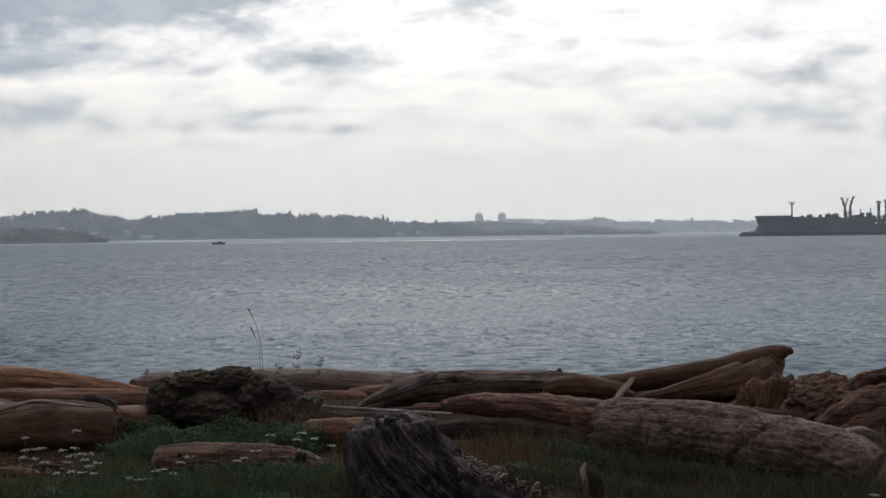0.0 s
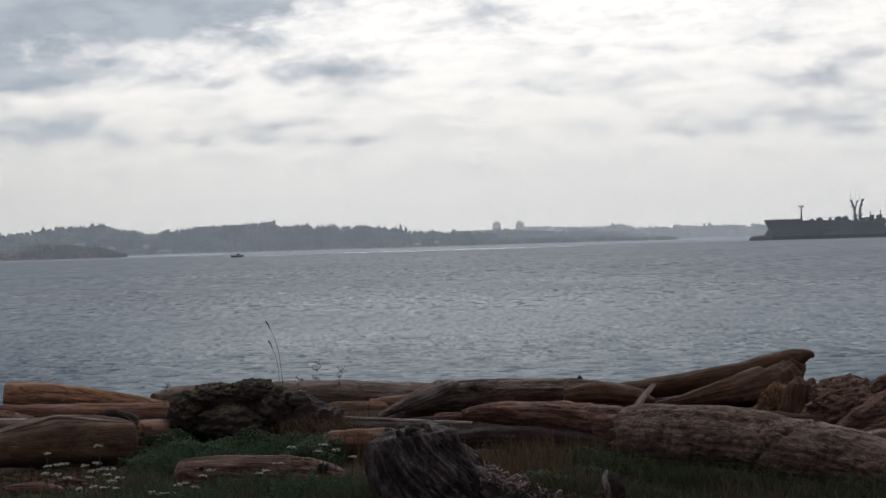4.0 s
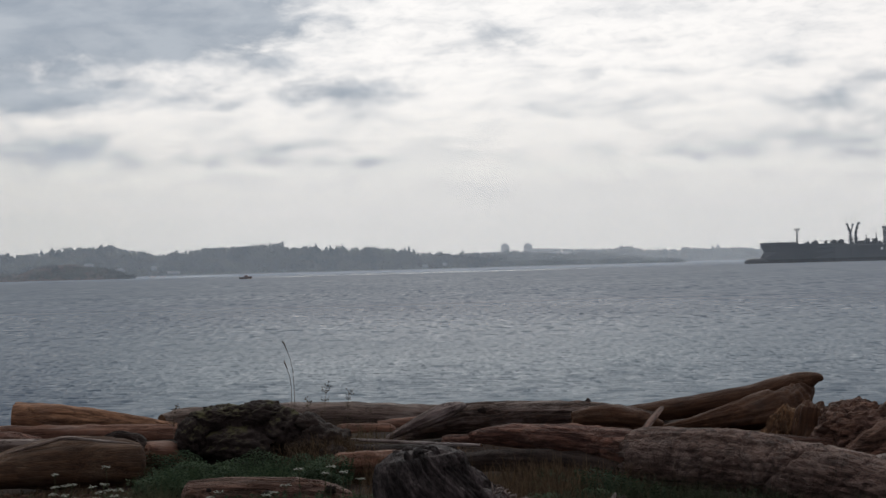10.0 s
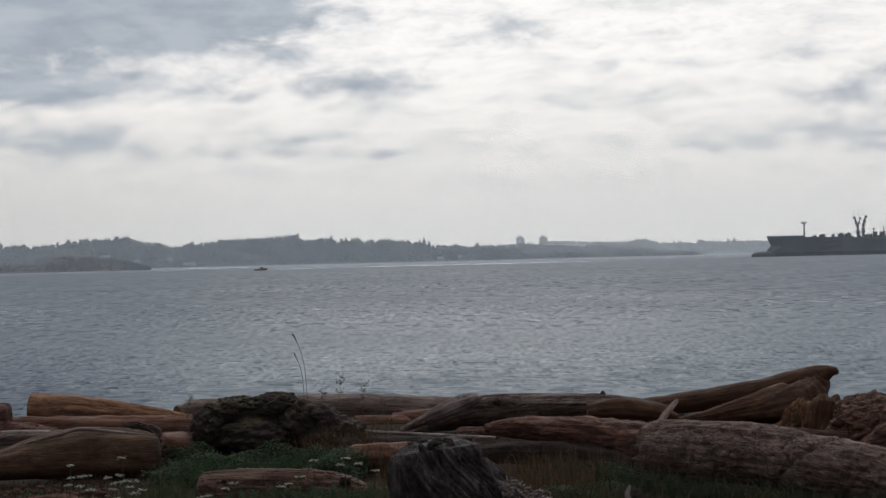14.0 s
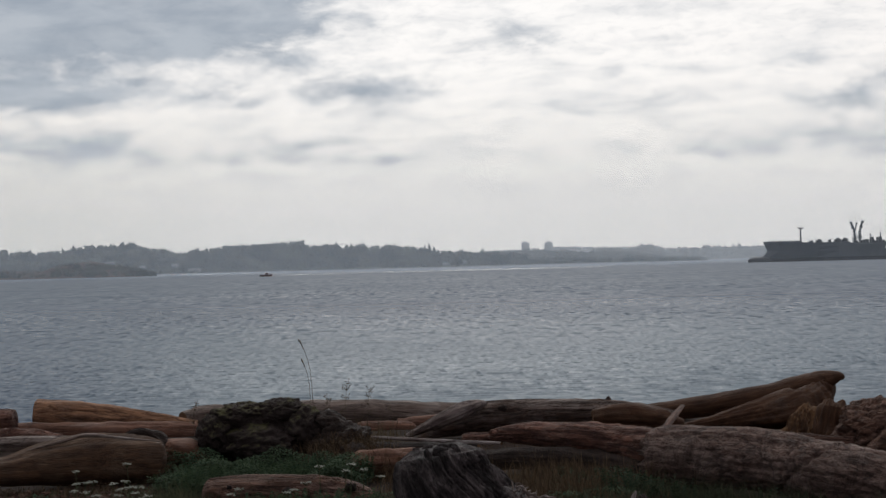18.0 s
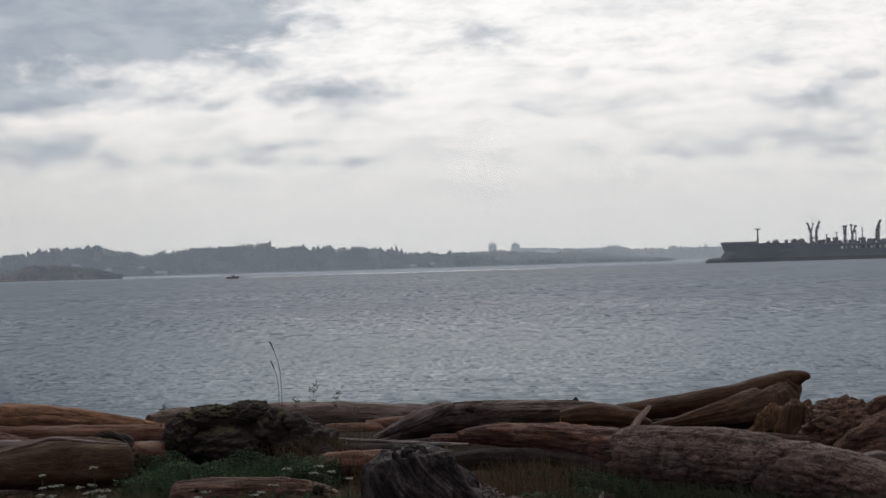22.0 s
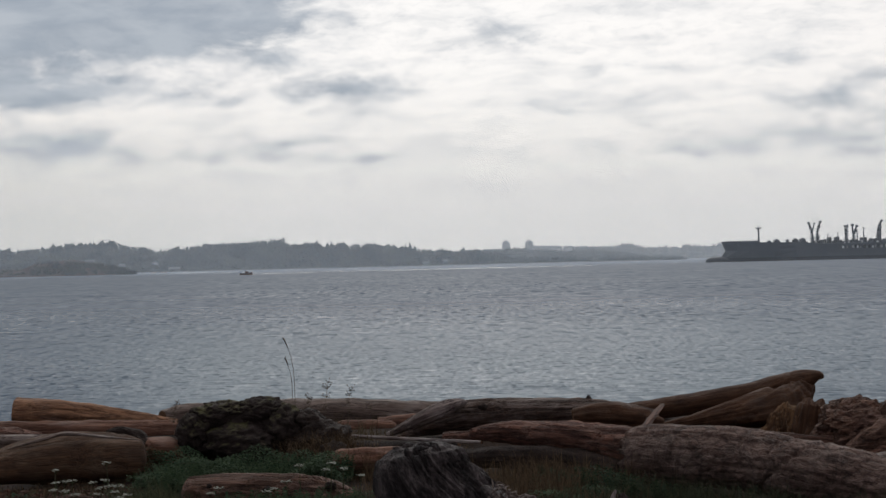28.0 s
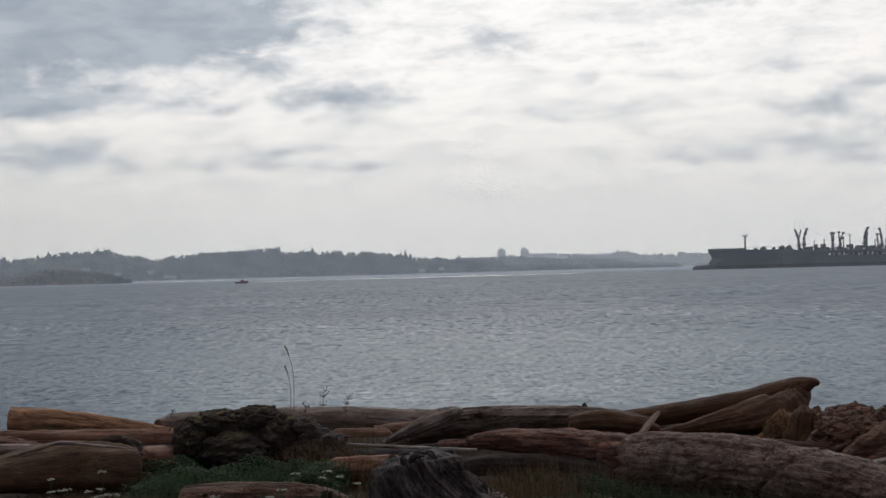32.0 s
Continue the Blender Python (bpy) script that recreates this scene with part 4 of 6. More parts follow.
def build_ship():
    ship = thing("supply_ship", "large haze-grey naval supply ship steaming slowly across the bay", "ship", at=(0, 0, 0))
    part("hull", hull_mesh(), ship)
    v, f, c = trunk([(0, 0, 0.8), (4, 0, 0.9), (11, 0, 0.9), (22, 0, 0.9)], [2.2, 2.8, 2.8, 2.4], rings=18, seg=14, lump=0, furrow=0, ends=("round", "cut"))
    part("bulbous_bow", mesh_from("bulbous_bow", *merged([(v, f), c[0]]), HULL_LOW), ship)
    part("bulwark", mesh_from("bulwark", *merged([box(12, 36, -5.0, -4.8, 12.8, 14.3), box(12, 36, 4.8, 5.0, 12.8, 14.3)]), HULL, False), ship)
    part("foredeck", mesh_from("foredeck", *box(20, 70, -7, 7, 11.5, 12.9, 0.2), DECK_GREY, False), ship)
    # foremast with its cross-tree and lamps
    mast = part("foremast", mesh_from("foremast", *merged([rod((37, 0, 12), (37, 0, 23.0), 0.75, 0.45, 8), box(35.1, 38.9, -0.5, 0.5, 22.4, 23.0)]), HULL), ship)
    for x in (35.3, 37, 38.7):
        part("mast_lamp", mesh_from("mast_lamp", *box(x - 0.3, x + 0.3, -0.3, 0.3, 23.0, 24.0, 0.1), DECK_GREY, False), mast)
    rng = random.Random(5)
    for x, w, h in ((23, 2.4, 1.8), (28, 1.6, 1.4), (33, 2.2, 1.5), (44, 2.2, 1.7), (49.5, 3.4, 2.6), (57, 1.0, 2.2), (62.5, 3.4, 3.0), (67.5, 3.6, 3.2)):
        part("winch", mesh_from("winch", *merged([box(x - w / 2, x + w / 2, -3, 3, 12.7, 12.9 + h * 0.6, 0.2), rod((x, -2.4, 12.9 + h * 0.55), (x, 2.4, 12.7 + h * 0.45), h * 0.38, h * 0.38, 10)]), DECK_GREY), ship)
    # cargo deck on pillars, with open gaps below it
    part("cargo_deck", mesh_from("cargo_deck", *merged([box(70, 150, -13.5, 13.5, 10.2, 11.4, 0.2), box(70, 100, -12, 12, 7.6, 10.3)]), HULL, False), ship)
    for i in range(14):
        x = 102 + i * 3.4 + rng.uniform(-0.5, 0.5)
        part("pillar", mesh_from("pillar", *merged([box(x - 0.35, x + 0.35, -13.2, -12.6, 7.6, 10.3), box(x - 0.35, x + 0.35, 12.6, 13.2, 7.6, 10.3)]), HULL, False), ship)
    for i in range(5):
        x = 104 + i * 8.3
        part("deck_house", mesh_from("deck_house", *box(x, x + rng.uniform(2.5, 4.5), -9, 9, 7.5, 10.3, 0.2), DECK_GREY, False), ship)
    for i in range(26):
        x = 76 + i * 2.5 + rng.uniform(-0.6, 0.6)
        w, h = rng.uniform(0.8, 2.6), rng.uniform(0.8, 3.0) * (1.5 if 84 < x < 112 else 1)
        part("deck_gear", mesh_from("deck_gear", *box(x - w / 2, x + w / 2, -4, 4, 11.3, 11.4 + h, 0.25), DECK_GREY, False), ship)
    for x, h in ((85.5, 17.5), (92.5, 18.5), (106, 20), (110.5, 21.5), (128, 17.5)):
        part("ventilator", mesh_from("ventilator", *merged([rod((x, 0, 11), (x, 0, h), 0.45, 0.35, 8), rod((x, 0, h), (x, 0, h + 0.6), 0.7, 0.7, 8)]), HULL), ship)
    for x, lean, y, top, arm, thick in ((74.0, -2.3, -2, 26.0, 1.7, 0.85), (78.6, 2.3, 2, 26.8, 0, 0.85), (97.4, -0.3, -2, 23.4, 0, 0.65), (99.3, 0.3, 2, 23.4, 0, 0.65), (102.6, -0.4, -2, 24.0, 0, 0.6), (104.2, 2.2, 2, 23.4, 0, 0.65),
                                        (120.2, 2.5, -2, 26.6, 0, 1.05), (122.8, 0.2, 2, 22.4, 0, 0.7), (132.2, -1.5, -2, 25.6, 0, 0.8), (130.6, -0.4, 2, 22.0, 0, 0.6), (137.8, 2.9, -2, 26.7, 0, 0.85), (136.2, 0.2, 2, 18.0, 0, 0.5)):
        kingpost(ship, x, lean, top, 8.0, y, arm, thick)
    for x in (72.2, 75.6, 78.6):
        part("whip_aerial", mesh_from("whip_aerial", *rod((x, 2, 27), (x + 0.3, 2, 34), 0.12, 0.05, 4), DECK_GREY), ship)
    # stays, rails and loose gear on the cargo deck
    for a, b in (((78.6, 0, 26.5), (96.6, 0, 20.0)), ((104.2, 0, 24.0), (119.8, 0, 17.0)), ((141.5, 0, 27.5), (150, 0, 31.0))):
        part("stay", mesh_from("stay", *rod(a, b, 0.045, 0.045, 4), DECK_GREY), ship)
    for x0, x1, y, z in ((14, 70, -5.5, 14.0), (72, 146, -13.3, 11.4)):
        bars = [rod((x0, y, z + 1.0), (x1, y, z + 1.0), 0.06, 0.06, 4)] + [rod((x, y, z), (x, y, z + 1.0), 0.06, 0.06, 4) for x in np.arange(x0, x1, 3.0)]
        part("rail", mesh_from("rail", *merged(bars), DECK_GREY), ship)
    for i in range(34):
        x, w, h = rng.uniform(80, 146), rng.uniform(0.4, 1.6), rng.uniform(0.4, 2.2)
        y = rng.uniform(-11, -5)
        part("deck_gear", mesh_from("deck_gear", *box(x - w / 2, x + w / 2, y, y + 1.5, 11.3, 11.4 + h, 0.1), (DECK_GREY, HULL, HULL, WHITE)[i % 4] if i % 12 else WHITE, False), ship)
    for i in range(16):
        x = 92 + i * 3.3 + rng.uniform(-1, 1)
        part("hose_rack", mesh_from("hose_rack", *box(x, x + rng.uniform(0.5, 1.6), -13.9, -13.2, 7.7, 8.2 + rng.uniform(0.3, 1.5), 0.1), CONCRETE if i % 3 else WHITE, False), ship)
    # superstructure aft
    block = part("superstructure", mesh_from("superstructure", *merged([box(148, 173, -14, 14, 7.6, 30.5, 0.4), box(155.5, 193, -14.3, 14.3, 7.7, 18.5, 0.4), box(146.8, 155.5, -14.6, 14.6, 27.0, 28.6, 0.2)]), HULL, False), ship)
    for i in range(9):
        part("bridge_window", mesh_from("bridge_window", *box(147.88, 148.1, -11.2 + i * 2.5, -9.4 + i * 2.5, 28.9, 29.9), GLASS_DARK, False), block)
    part("bridge_roof", mesh_from("bridge_roof", *merged([box(148.5, 153.5, -5, 5, 30.5, 31.6, 0.3), box(157, 167, -6, 6, 30.5, 33.0, 0.3)]), HULL, False), block)
    part("radar_mast", mesh_from("radar_mast", *merged([rod((158, 0, 32), (158, 0, 43), 0.8, 0.5, 8), box(155, 161.5, -0.6, 0.6, 40.8, 41.4), box(155.3, 156.8, -0.4, 0.4, 41.4, 42.4), box(159.6, 161.2, -0.5, 0.5, 41.4, 44.2, 0.2), rod((160.4, 0, 44), (160.6, 0, 49), 0.2, 0.08, 6), rod((158, 0, 36), (161, 0, 36), 0.3, 0.3, 6)]), HULL), block)
    part("funnel", mesh_from("funnel", *merged([box(179, 188, -5, 5, 18, 31, 1.0), box(180, 187, -4, 4, 31, 32.2, 0.5)]), HULL, False), block)
    return ship


ship = build_ship()


# ================= small boats =================
def small_boat(at, length, label, open_boat=False):
    s = length / 6.0
    b = thing("motor_boat", label, "boat", "small boats on the bay", at=at)
    rows = [(-3.0, 0.75, 0.75), (-1.5, 1.0, 0.8), (0.5, 1.0, 0.9), (1.8, 0.7, 1.05), (3.0, 0.06, 1.3)]
    v, f = [], []
    for x, w, h in rows:
        v += [(x * s, -w * s, h * s), (x * s * 0.93, -w * 0.75 * s, -0.25 * s), (x * s * 0.93, w * 0.75 * s, -0.25 * s), (x * s, w * s, h * s)]
    for i in range(4):
        f += [(i * 4 + j, i * 4 + j + 1, i * 4 + j + 5, i * 4 + j + 4) for j in range(3)] + [(i * 4 + 3, i * 4, i * 4 + 4, i * 4 + 7)]
    f += [(0, 1, 2, 3), (19, 18, 17, 16)]
    part("hull", mesh_from("hull", v, f, BOAT_PAINT, False), b)
    part("gunwale", mesh_from("gunwale", *merged([box(-3 * s, 1.8 * s, -1.02 * s, -0.94 * s, 0.75 * s, 0.95 * s), box(-3 * s, 1.8 * s, 0.94 * s, 1.02 * s, 0.75 * s, 0.95 * s)]), WHITE, False), b)
    if not open_boat:
        part("cabin", mesh_from("cabin", *box(-0.6 * s, 1.1 * s, -0.7 * s, 0.7 * s, 0.7 * s, 1.75 * s, 0.12 * s), BOAT_PAINT, False), b)
        part("cabin_roof", mesh_from("cabin_roof", *box(-0.9 * s, 1.2 * s, -0.8 * s, 0.8 * s, 1.75 * s, 1.85 * s), WHITE, False), b)
        part("aerial", mesh_from("aerial", *rod((0, 0, 1.8 * s), (-0.2 * s, 0, 3.0 * s), 0.05 * s, 0.03 * s, 5), BOAT_PAINT), b)
    part("outboard_engine", mesh_from("outboard_engine", *box(-3.4 * s, -3.0 * s, -0.2 * s, 0.2 * s, -0.2 * s, 1.2 * s, 0.1 * s), HULL_LOW, False), b)
    return b


BOAT_AT = (-96.5, 905.0, -2.80)
boat = small_boat((BOAT_AT[0], BOAT_AT[1], SEA), 6.4, "small haze-paled brown cabin motor boat lying on the open water")
for p in ((-276.9, 1700.0, -1.77), (-269.7, 1720.0, -1.94)):
    small_boat((p[0], p[1], SEA), 6.0, "tiny open boat far out near the headland", True)


# ================= driftwood =================
def build_logs():
    # near side, big logs
    log("thick smooth brown driftwood log with a worn rounded end", [(-3.583, 11.500, 0.219), (-3.220, 11.900, 0.177), (-2.942, 12.100, 0.207), (-2.696, 12.300, 0.207), (-2.401, 12.400, 0.193), (-2.135, 12.500, 0.154)],
        [0.071, 0.102, 0.153, 0.193, 0.195, 0.162], WOOD_COCOA, rings=110, seg=56, seed=1, furrow=0.05, freq=4, lump=0.05, crack=0.05, ends=("cut", "round"), end_mat=WOOD_COCOA)
    log("long brownish-grey weathered log sinking into the grass", [(1.481, 12.100, 0.161), (1.742, 11.950, 0.174), (1.997, 11.750, 0.174), (2.287, 11.500, 0.164), (2.564, 11.150, 0.125), (2.793, 10.900, 0.090), (2.985, 10.750, 0.033), (3.088, 10.680, -0.025)],
        [0.190, 0.214, 0.218, 0.220, 0.218, 0.216, 0.204, 0.182], WOOD_PALE, rings=280, seg=96, seed=2, lump=0.04, furrow=0.035, freq=6, crack=0.12, chip=0.026, notches=((0.66, 0.10, 0.013, 0.16), (0.45, -0.02, 0.010, 0.07), (0.58, 0.03, 0.008, 0.06), (0.86, 0.05, 0.010, 0.05)), ends=("torn", "round"), knots=(((2.369, 11.280, 0.185), 7), ((2.014, 11.500, 0.203), 5), ((2.743, 10.850, 0.082), 6)))
    log("broken reddish-brown slab of log with a splintered end", [(0.336, 12.700, 0.279), (0.627, 12.600, 0.289), (0.961, 12.450, 0.268), (1.270, 12.330, 0.228), (1.620, 12.120, 0.172)],
        [0.050, 0.090, 0.115, 0.145, 0.176], WOOD_RED, rings=110, seg=48, seed=3, lump=0.05, furrow=0.09, freq=6, oval=0.95, ends=("torn", "torn"), crack=0.15, chip=0.06)
    # its dark wood colour also stands in for the slab's shade
    log("dark log filling the shade under the slab", [(0.277, 12.500, 0.111), (0.614, 12.400, 0.126), (1.031, 12.300, 0.106), (1.430, 12.100, 0.058)], [0.068, 0.085, 0.092, 0.083], WOOD_DARK, seed=4, furrow=0.12, lump=0.12)
    log("short weathered brown log half hidden by plants", [(-1.625, 10.950, 0.099), (-1.365, 10.950, 0.110), (-1.026, 10.900, 0.104), (-0.689, 10.850, 0.091), (-0.484, 10.800, 0.058)],
        [0.112, 0.123, 0.127, 0.115, 0.066], WOOD_ROOT, rings=100, seg=48, seed=5, furrow=0.11, lump=0.07, crack=0.14, ends=("round", "torn"),
        knots=(((-1.046, 10.770, 0.148), 9), ((-0.633, 10.740, 0.168), 11), ((-1.427, 10.800, 0.176), 5)))
    log("tan log end with bark worn off", [(-0.715, 12.300, 0.132), (-0.488, 12.400, 0.130), (-0.193, 12.500, 0.118)], [0.092, 0.097, 0.094], WOOD_BROWN, seed=6, rings=40, lump=0.12, ends=("round", "cut"))
    log("grey split slab lying along the top of the smooth log", [(-3.021, 11.950, 0.327), (-2.793, 12.100, 0.377), (-2.644, 12.150, 0.407), (-2.424, 12.200, 0.378), (-2.120, 12.250, 0.339)], [0.010, 0.018, 0.021, 0.014, 0.006], WOOD_GREY, name="split_slab", rings=60, seg=28, seed=44, furrow=0.25, lump=0.15, crack=0.2, oval=0.7, ends=("round", "torn"))
    log("dark rotten stub beside the splintered post", [(1.203, 10.150, -0.036), (1.197, 10.150, 0.069), (1.184, 10.150, 0.146)], [0.062, 0.055, 0.030], WOOD_DARK, name="wooden_stub", rings=30, seg=28, seed=45, furrow=0.25, crack=0.3, ends=("cut", "torn"))
    # heap behind, towards the sea: landward side
    log("long brown driftwood log lying flat", [(-4.512, 15.000, 0.159), (-3.744, 15.000, 0.152), (-3.027, 15.000, 0.141), (-2.274, 15.100, 0.125)], [0.097, 0.103, 0.103, 0.092], WOOD_BROWN, seed=7, rings=90, lump=0.07, furrow=0.08, crack=0.10)
    log("tapering tan log with a sawn end", [(-4.068, 16.400, 0.206), (-3.586, 16.400, 0.185), (-3.102, 16.500, 0.125), (-2.499, 16.600, 0.046)], [0.146, 0.135, 0.102, 0.045], WOOD_TAN, seed=8, rings=90, furrow=0.10, lump=0.04, crack=0.10)
    log("round end of a dark brown log", [(-4.527, 14.400, 0.314), (-4.183, 14.400, 0.311), (-3.838, 14.400, 0.309), (-3.740, 14.400, 0.306)], [0.128, 0.128, 0.123, 0.108], WOOD_RED, seed=9, rings=60, ends=("cut", "round"))
    log("thin split log in the heap", [(-4.139, 13.600, 0.206), (-3.582, 13.600, 0.208), (-3.187, 13.700, 0.198), (-2.928, 13.800, 0.195)], [0.051, 0.060, 0.056, 0.038], WOOD_GREY, seed=10, rings=60, furrow=0.12)
    log("knobbly dark red driftwood piece", [(-4.069, 14.000, 0.223), (-3.686, 14.000, 0.238), (-3.495, 14.000, 0.229), (-3.280, 14.100, 0.200)], [0.043, 0.062, 0.057, 0.034], WOOD_RED, seed=11, rings=50, lump=0.25)
    log("dark forked branch resting on the logs", [(-2.599, 12.900, 0.282), (-2.420, 12.950, 0.314), (-2.267, 12.900, 0.303), (-2.185, 12.850, 0.224)], [0.031, 0.048, 0.044, 0.035], WOOD_DARK, seed=12, rings=60, lump=0.4, furrow=0.2)
    log("short brown block of log with a worn end", [(-2.198, 12.850, 0.191), (-2.129, 12.900, 0.189), (-2.042, 12.950, 0.175), (-1.956, 13.000, 0.149)], [0.093, 0.110, 0.105, 0.097], WOOD_BROWN, seed=13, rings=40, seg=36, lump=0.12, furrow=0.06, crack=0.1, ends=("torn", "cut"))
    log("small pale log lying near the tide line", [(-2.709, 17.000, 0.073), (-2.484, 17.200, 0.098), (-2.158, 17.400, 0.075)], [0.076, 0.094, 0.095], WOOD_GREY, seed=14, rings=40)
    # middle of the heap
    log("long grey-brown log lying along the tide line", [(-1.589, 16.400, 0.151), (-0.919, 16.400, 0.136), (-0.250, 16.500, 0.100), (0.486, 16.600, 0.052)], [0.140, 0.140, 0.135, 0.125], WOOD_GREY, seed=15, rings=90, lump=0.05, furrow=0.07, crack=0.10)
    log("short orange log in the heap", [(-0.812, 15.200, 0.102), (-0.543, 15.200, 0.104), (-0.283, 15.200, 0.095)], [0.062, 0.068, 0.062], WOOD_BROWN, seed=16, rings=40, ends=("cut", "round"))
    log("blunt brown log in the heap", [(-0.461, 15.600, 0.084), (-0.131, 15.600, 0.095), (0.296, 15.600, 0.073)], [0.069, 0.080, 0.080], WOOD_BROWN, seed=17, rings=40)
    log("thin silver-grey pole lying across the heap", [(-0.687, 13.900, 0.163), (-0.301, 13.600, 0.165), (0.069, 13.300, 0.169), (0.423, 13.000, 0.178)], [0.014, 0.015, 0.015, 0.013], WOOD_SILVER, name="driftwood_pole", seed=18, rings=60, seg=20, lump=0.05)
    # added log: its dark colour makes the shaded part below the pole's bright edge
    log("dark log added as the shadow under the pole", [(-0.743, 13.600, 0.097), (-0.298, 13.400, 0.104), (0.248, 13.200, 0.105)], [0.056, 0.060, 0.054], WOOD_DARK, seed=19, rings=40)
    log("short red log stub behind the stump", [(0.140, 13.600, 0.159), (0.301, 13.500, 0.172), (0.436, 13.400, 0.185)], [0.042, 0.046, 0.046], WOOD_RED, seed=20, rings=30)
    log("arched silver driftwood root with deep furrows", [(-0.373, 14.250, 0.110), (-0.207, 14.200, 0.189), (-0.042, 14.150, 0.270), (0.110, 14.150, 0.337), (0.251, 14.200, 0.380), (0.346, 14.250, 0.391)], [0.016, 0.039, 0.058, 0.070, 0.046, 0.019], WOOD_SILVER, seed=21, rings=120, seg=48, furrow=0.10, lump=0.08, crack=0.14, ends=("round", "round"))
    log("broad weathered trunk, grey above and dark below, in the heap", [(-0.283, 14.350, 0.073), (-0.093, 14.350, 0.147), (0.120, 14.350, 0.211), (0.310, 14.350, 0.259), (0.498, 14.350, 0.272), (0.684, 14.300, 0.281), (1.195, 14.200, 0.286), (1.634, 14.200, 0.259), (1.976, 14.200, 0.215)], [0.019, 0.056, 0.103, 0.131, 0.134, 0.131, 0.119, 0.102, 0.076], WOOD_WEATHER, seed=46, rings=190, seg=60, furrow=0.09, lump=0.05, crack=0.14, chip=0.02, ends=("round", "cut"),
        knots=(((0.481, 14.12, 0.357), 11),))
    log("dark red-brown wedge of log", [(1.227, 13.900, 0.273), (1.504, 13.900, 0.288), (1.791, 13.900, 0.251), (1.982, 13.900, 0.205)], [0.071, 0.100, 0.081, 0.043], WOOD_BARK, seed=23, rings=60, lump=0.15, furrow=0.1)
    log("low brown splinter of wood on the slab", [(0.963, 12.750, 0.300), (1.138, 12.750, 0.322), (1.247, 12.750, 0.295)], [0.023, 0.036, 0.018], WOOD_BROWN, name="wood_splinter", seed=24, rings=24, seg=16)
    log("dark round log knob sticking up", [(1.400, 14.300, 0.233), (1.401, 14.300, 0.341), (1.402, 14.300, 0.415)], [0.040, 0.037, 0.030], WOOD_DARK, name="log_stub", seed=25, rings=16, seg=16, ends=("cut", "round"))
    log("brown sawn board end leaning on the log", [(1.631, 12.600, 0.269), (1.764, 12.950, 0.345), (1.898, 13.300, 0.412)], [0.028, 0.034, 0.022], WOOD_UMBER, name="board_end", seed=26, rings=24, seg=16, lump=0.05, oval=0.5)
    # the raised log with its beak of root
    log("long brown log raised above the heap with a beak-like root end", [(1.856, 15.200, 0.191), (2.168, 15.100, 0.221), (2.517, 14.950, 0.277), (2.883, 14.800, 0.342), (3.146, 14.650, 0.418), (3.318, 14.550, 0.483), (3.432, 14.500, 0.526), (3.494, 14.500, 0.517)],
        [0.072, 0.091, 0.103, 0.111, 0.115, 0.096, 0.048, 0.022], WOOD_BARK, rings=150, seg=48, seed=27, furrow=0.05, lump=0.04, ends=("cut", "round"), end_mat=WOOD_BARK)
    log("dark flaring root limb under the raised log", [(1.938, 14.100, 0.152), (2.253, 14.100, 0.194), (2.542, 14.150, 0.222), (2.786, 14.200, 0.243), (2.995, 14.300, 0.266), (3.165, 14.400, 0.318), (3.294, 14.500, 0.387), (3.401, 14.600, 0.463)], [0.019, 0.052, 0.099, 0.141, 0.160, 0.141, 0.108, 0.061], WOOD_BARK, rings=120, seg=52, seed=28, furrow=0.13, lump=0.12, crack=0.1, twist=0.5, ends=("round", "round"))
    torn = log("dark broken stump end with a raw orange torn face", [(3.171, 13.650, 0.043), (3.181, 13.650, 0.159), (3.196, 13.650, 0.276), (3.212, 13.650, 0.370)], [0.156, 0.143, 0.125, 0.103], WOOD_BARK, rings=60, seg=48, seed=30, furrow=0.16, freq=6, lump=0.16, crack=0.2, ends=("cut", "torn"), name="torn_stump")
    back = torn.matrix_world.inverted()
    rng = random.Random(5)
    v, f, c = trunk([back @ Vector(q) for q in [(2.933, 13.800, 0.057), (2.968, 13.800, 0.140), (3.011, 13.820, 0.227), (3.052, 13.850, 0.317)]], [0.158, 0.126, 0.108, 0.081], rings=50, seg=72, furrow=0.30, freq=9, lump=0.16, crack=0.3, chip=0.06, seed=301, oval=0.7, ends=("cut", "torn"))
    part("torn_face", mesh_from("torn_face", *merged([(v, f), c[1]]), WOOD_FRESH), torn, "raw orange splintered wood")
    for k in range(14):
        top = Vector((2.888 + 0.255 * rng.random(), 13.63, 0.154 + rng.uniform(0.0, 0.15)))
        low = top + Vector((rng.uniform(-0.03, 0.02), rng.uniform(-0.05, 0.0), -rng.uniform(0.04, 0.12)))
        part("fibre", mesh_from("fibre", *rod(back @ top, back @ low, rng.uniform(0.003, 0.006), 0.0015, 5), WOOD_FRESH), torn)
    log("dark knobby root beside the torn stump", [(3.193, 13.750, 0.032), (3.214, 13.750, 0.164), (3.234, 13.750, 0.240), (3.263, 13.750, 0.291)], [0.075, 0.075, 0.068, 0.046], WOOD_COCOA, rings=40, seg=32, seed=31, lump=0.25, ends=("cut", "round"))
    log("flat brown log under the torn stump", [(2.701, 13.200, 0.155), (2.952, 13.100, 0.134), (3.199, 13.000, 0.124)], [0.036, 0.040, 0.036], WOOD_UMBER, rings=30, seed=32)
    # roots at the other end
    log("low brown log beyond the grass", [(3.393, 12.400, -0.113), (3.738, 12.400, -0.092), (4.256, 12.400, -0.126)], [0.059, 0.072, 0.064], WOOD_TAN, rings=40, seed=33)
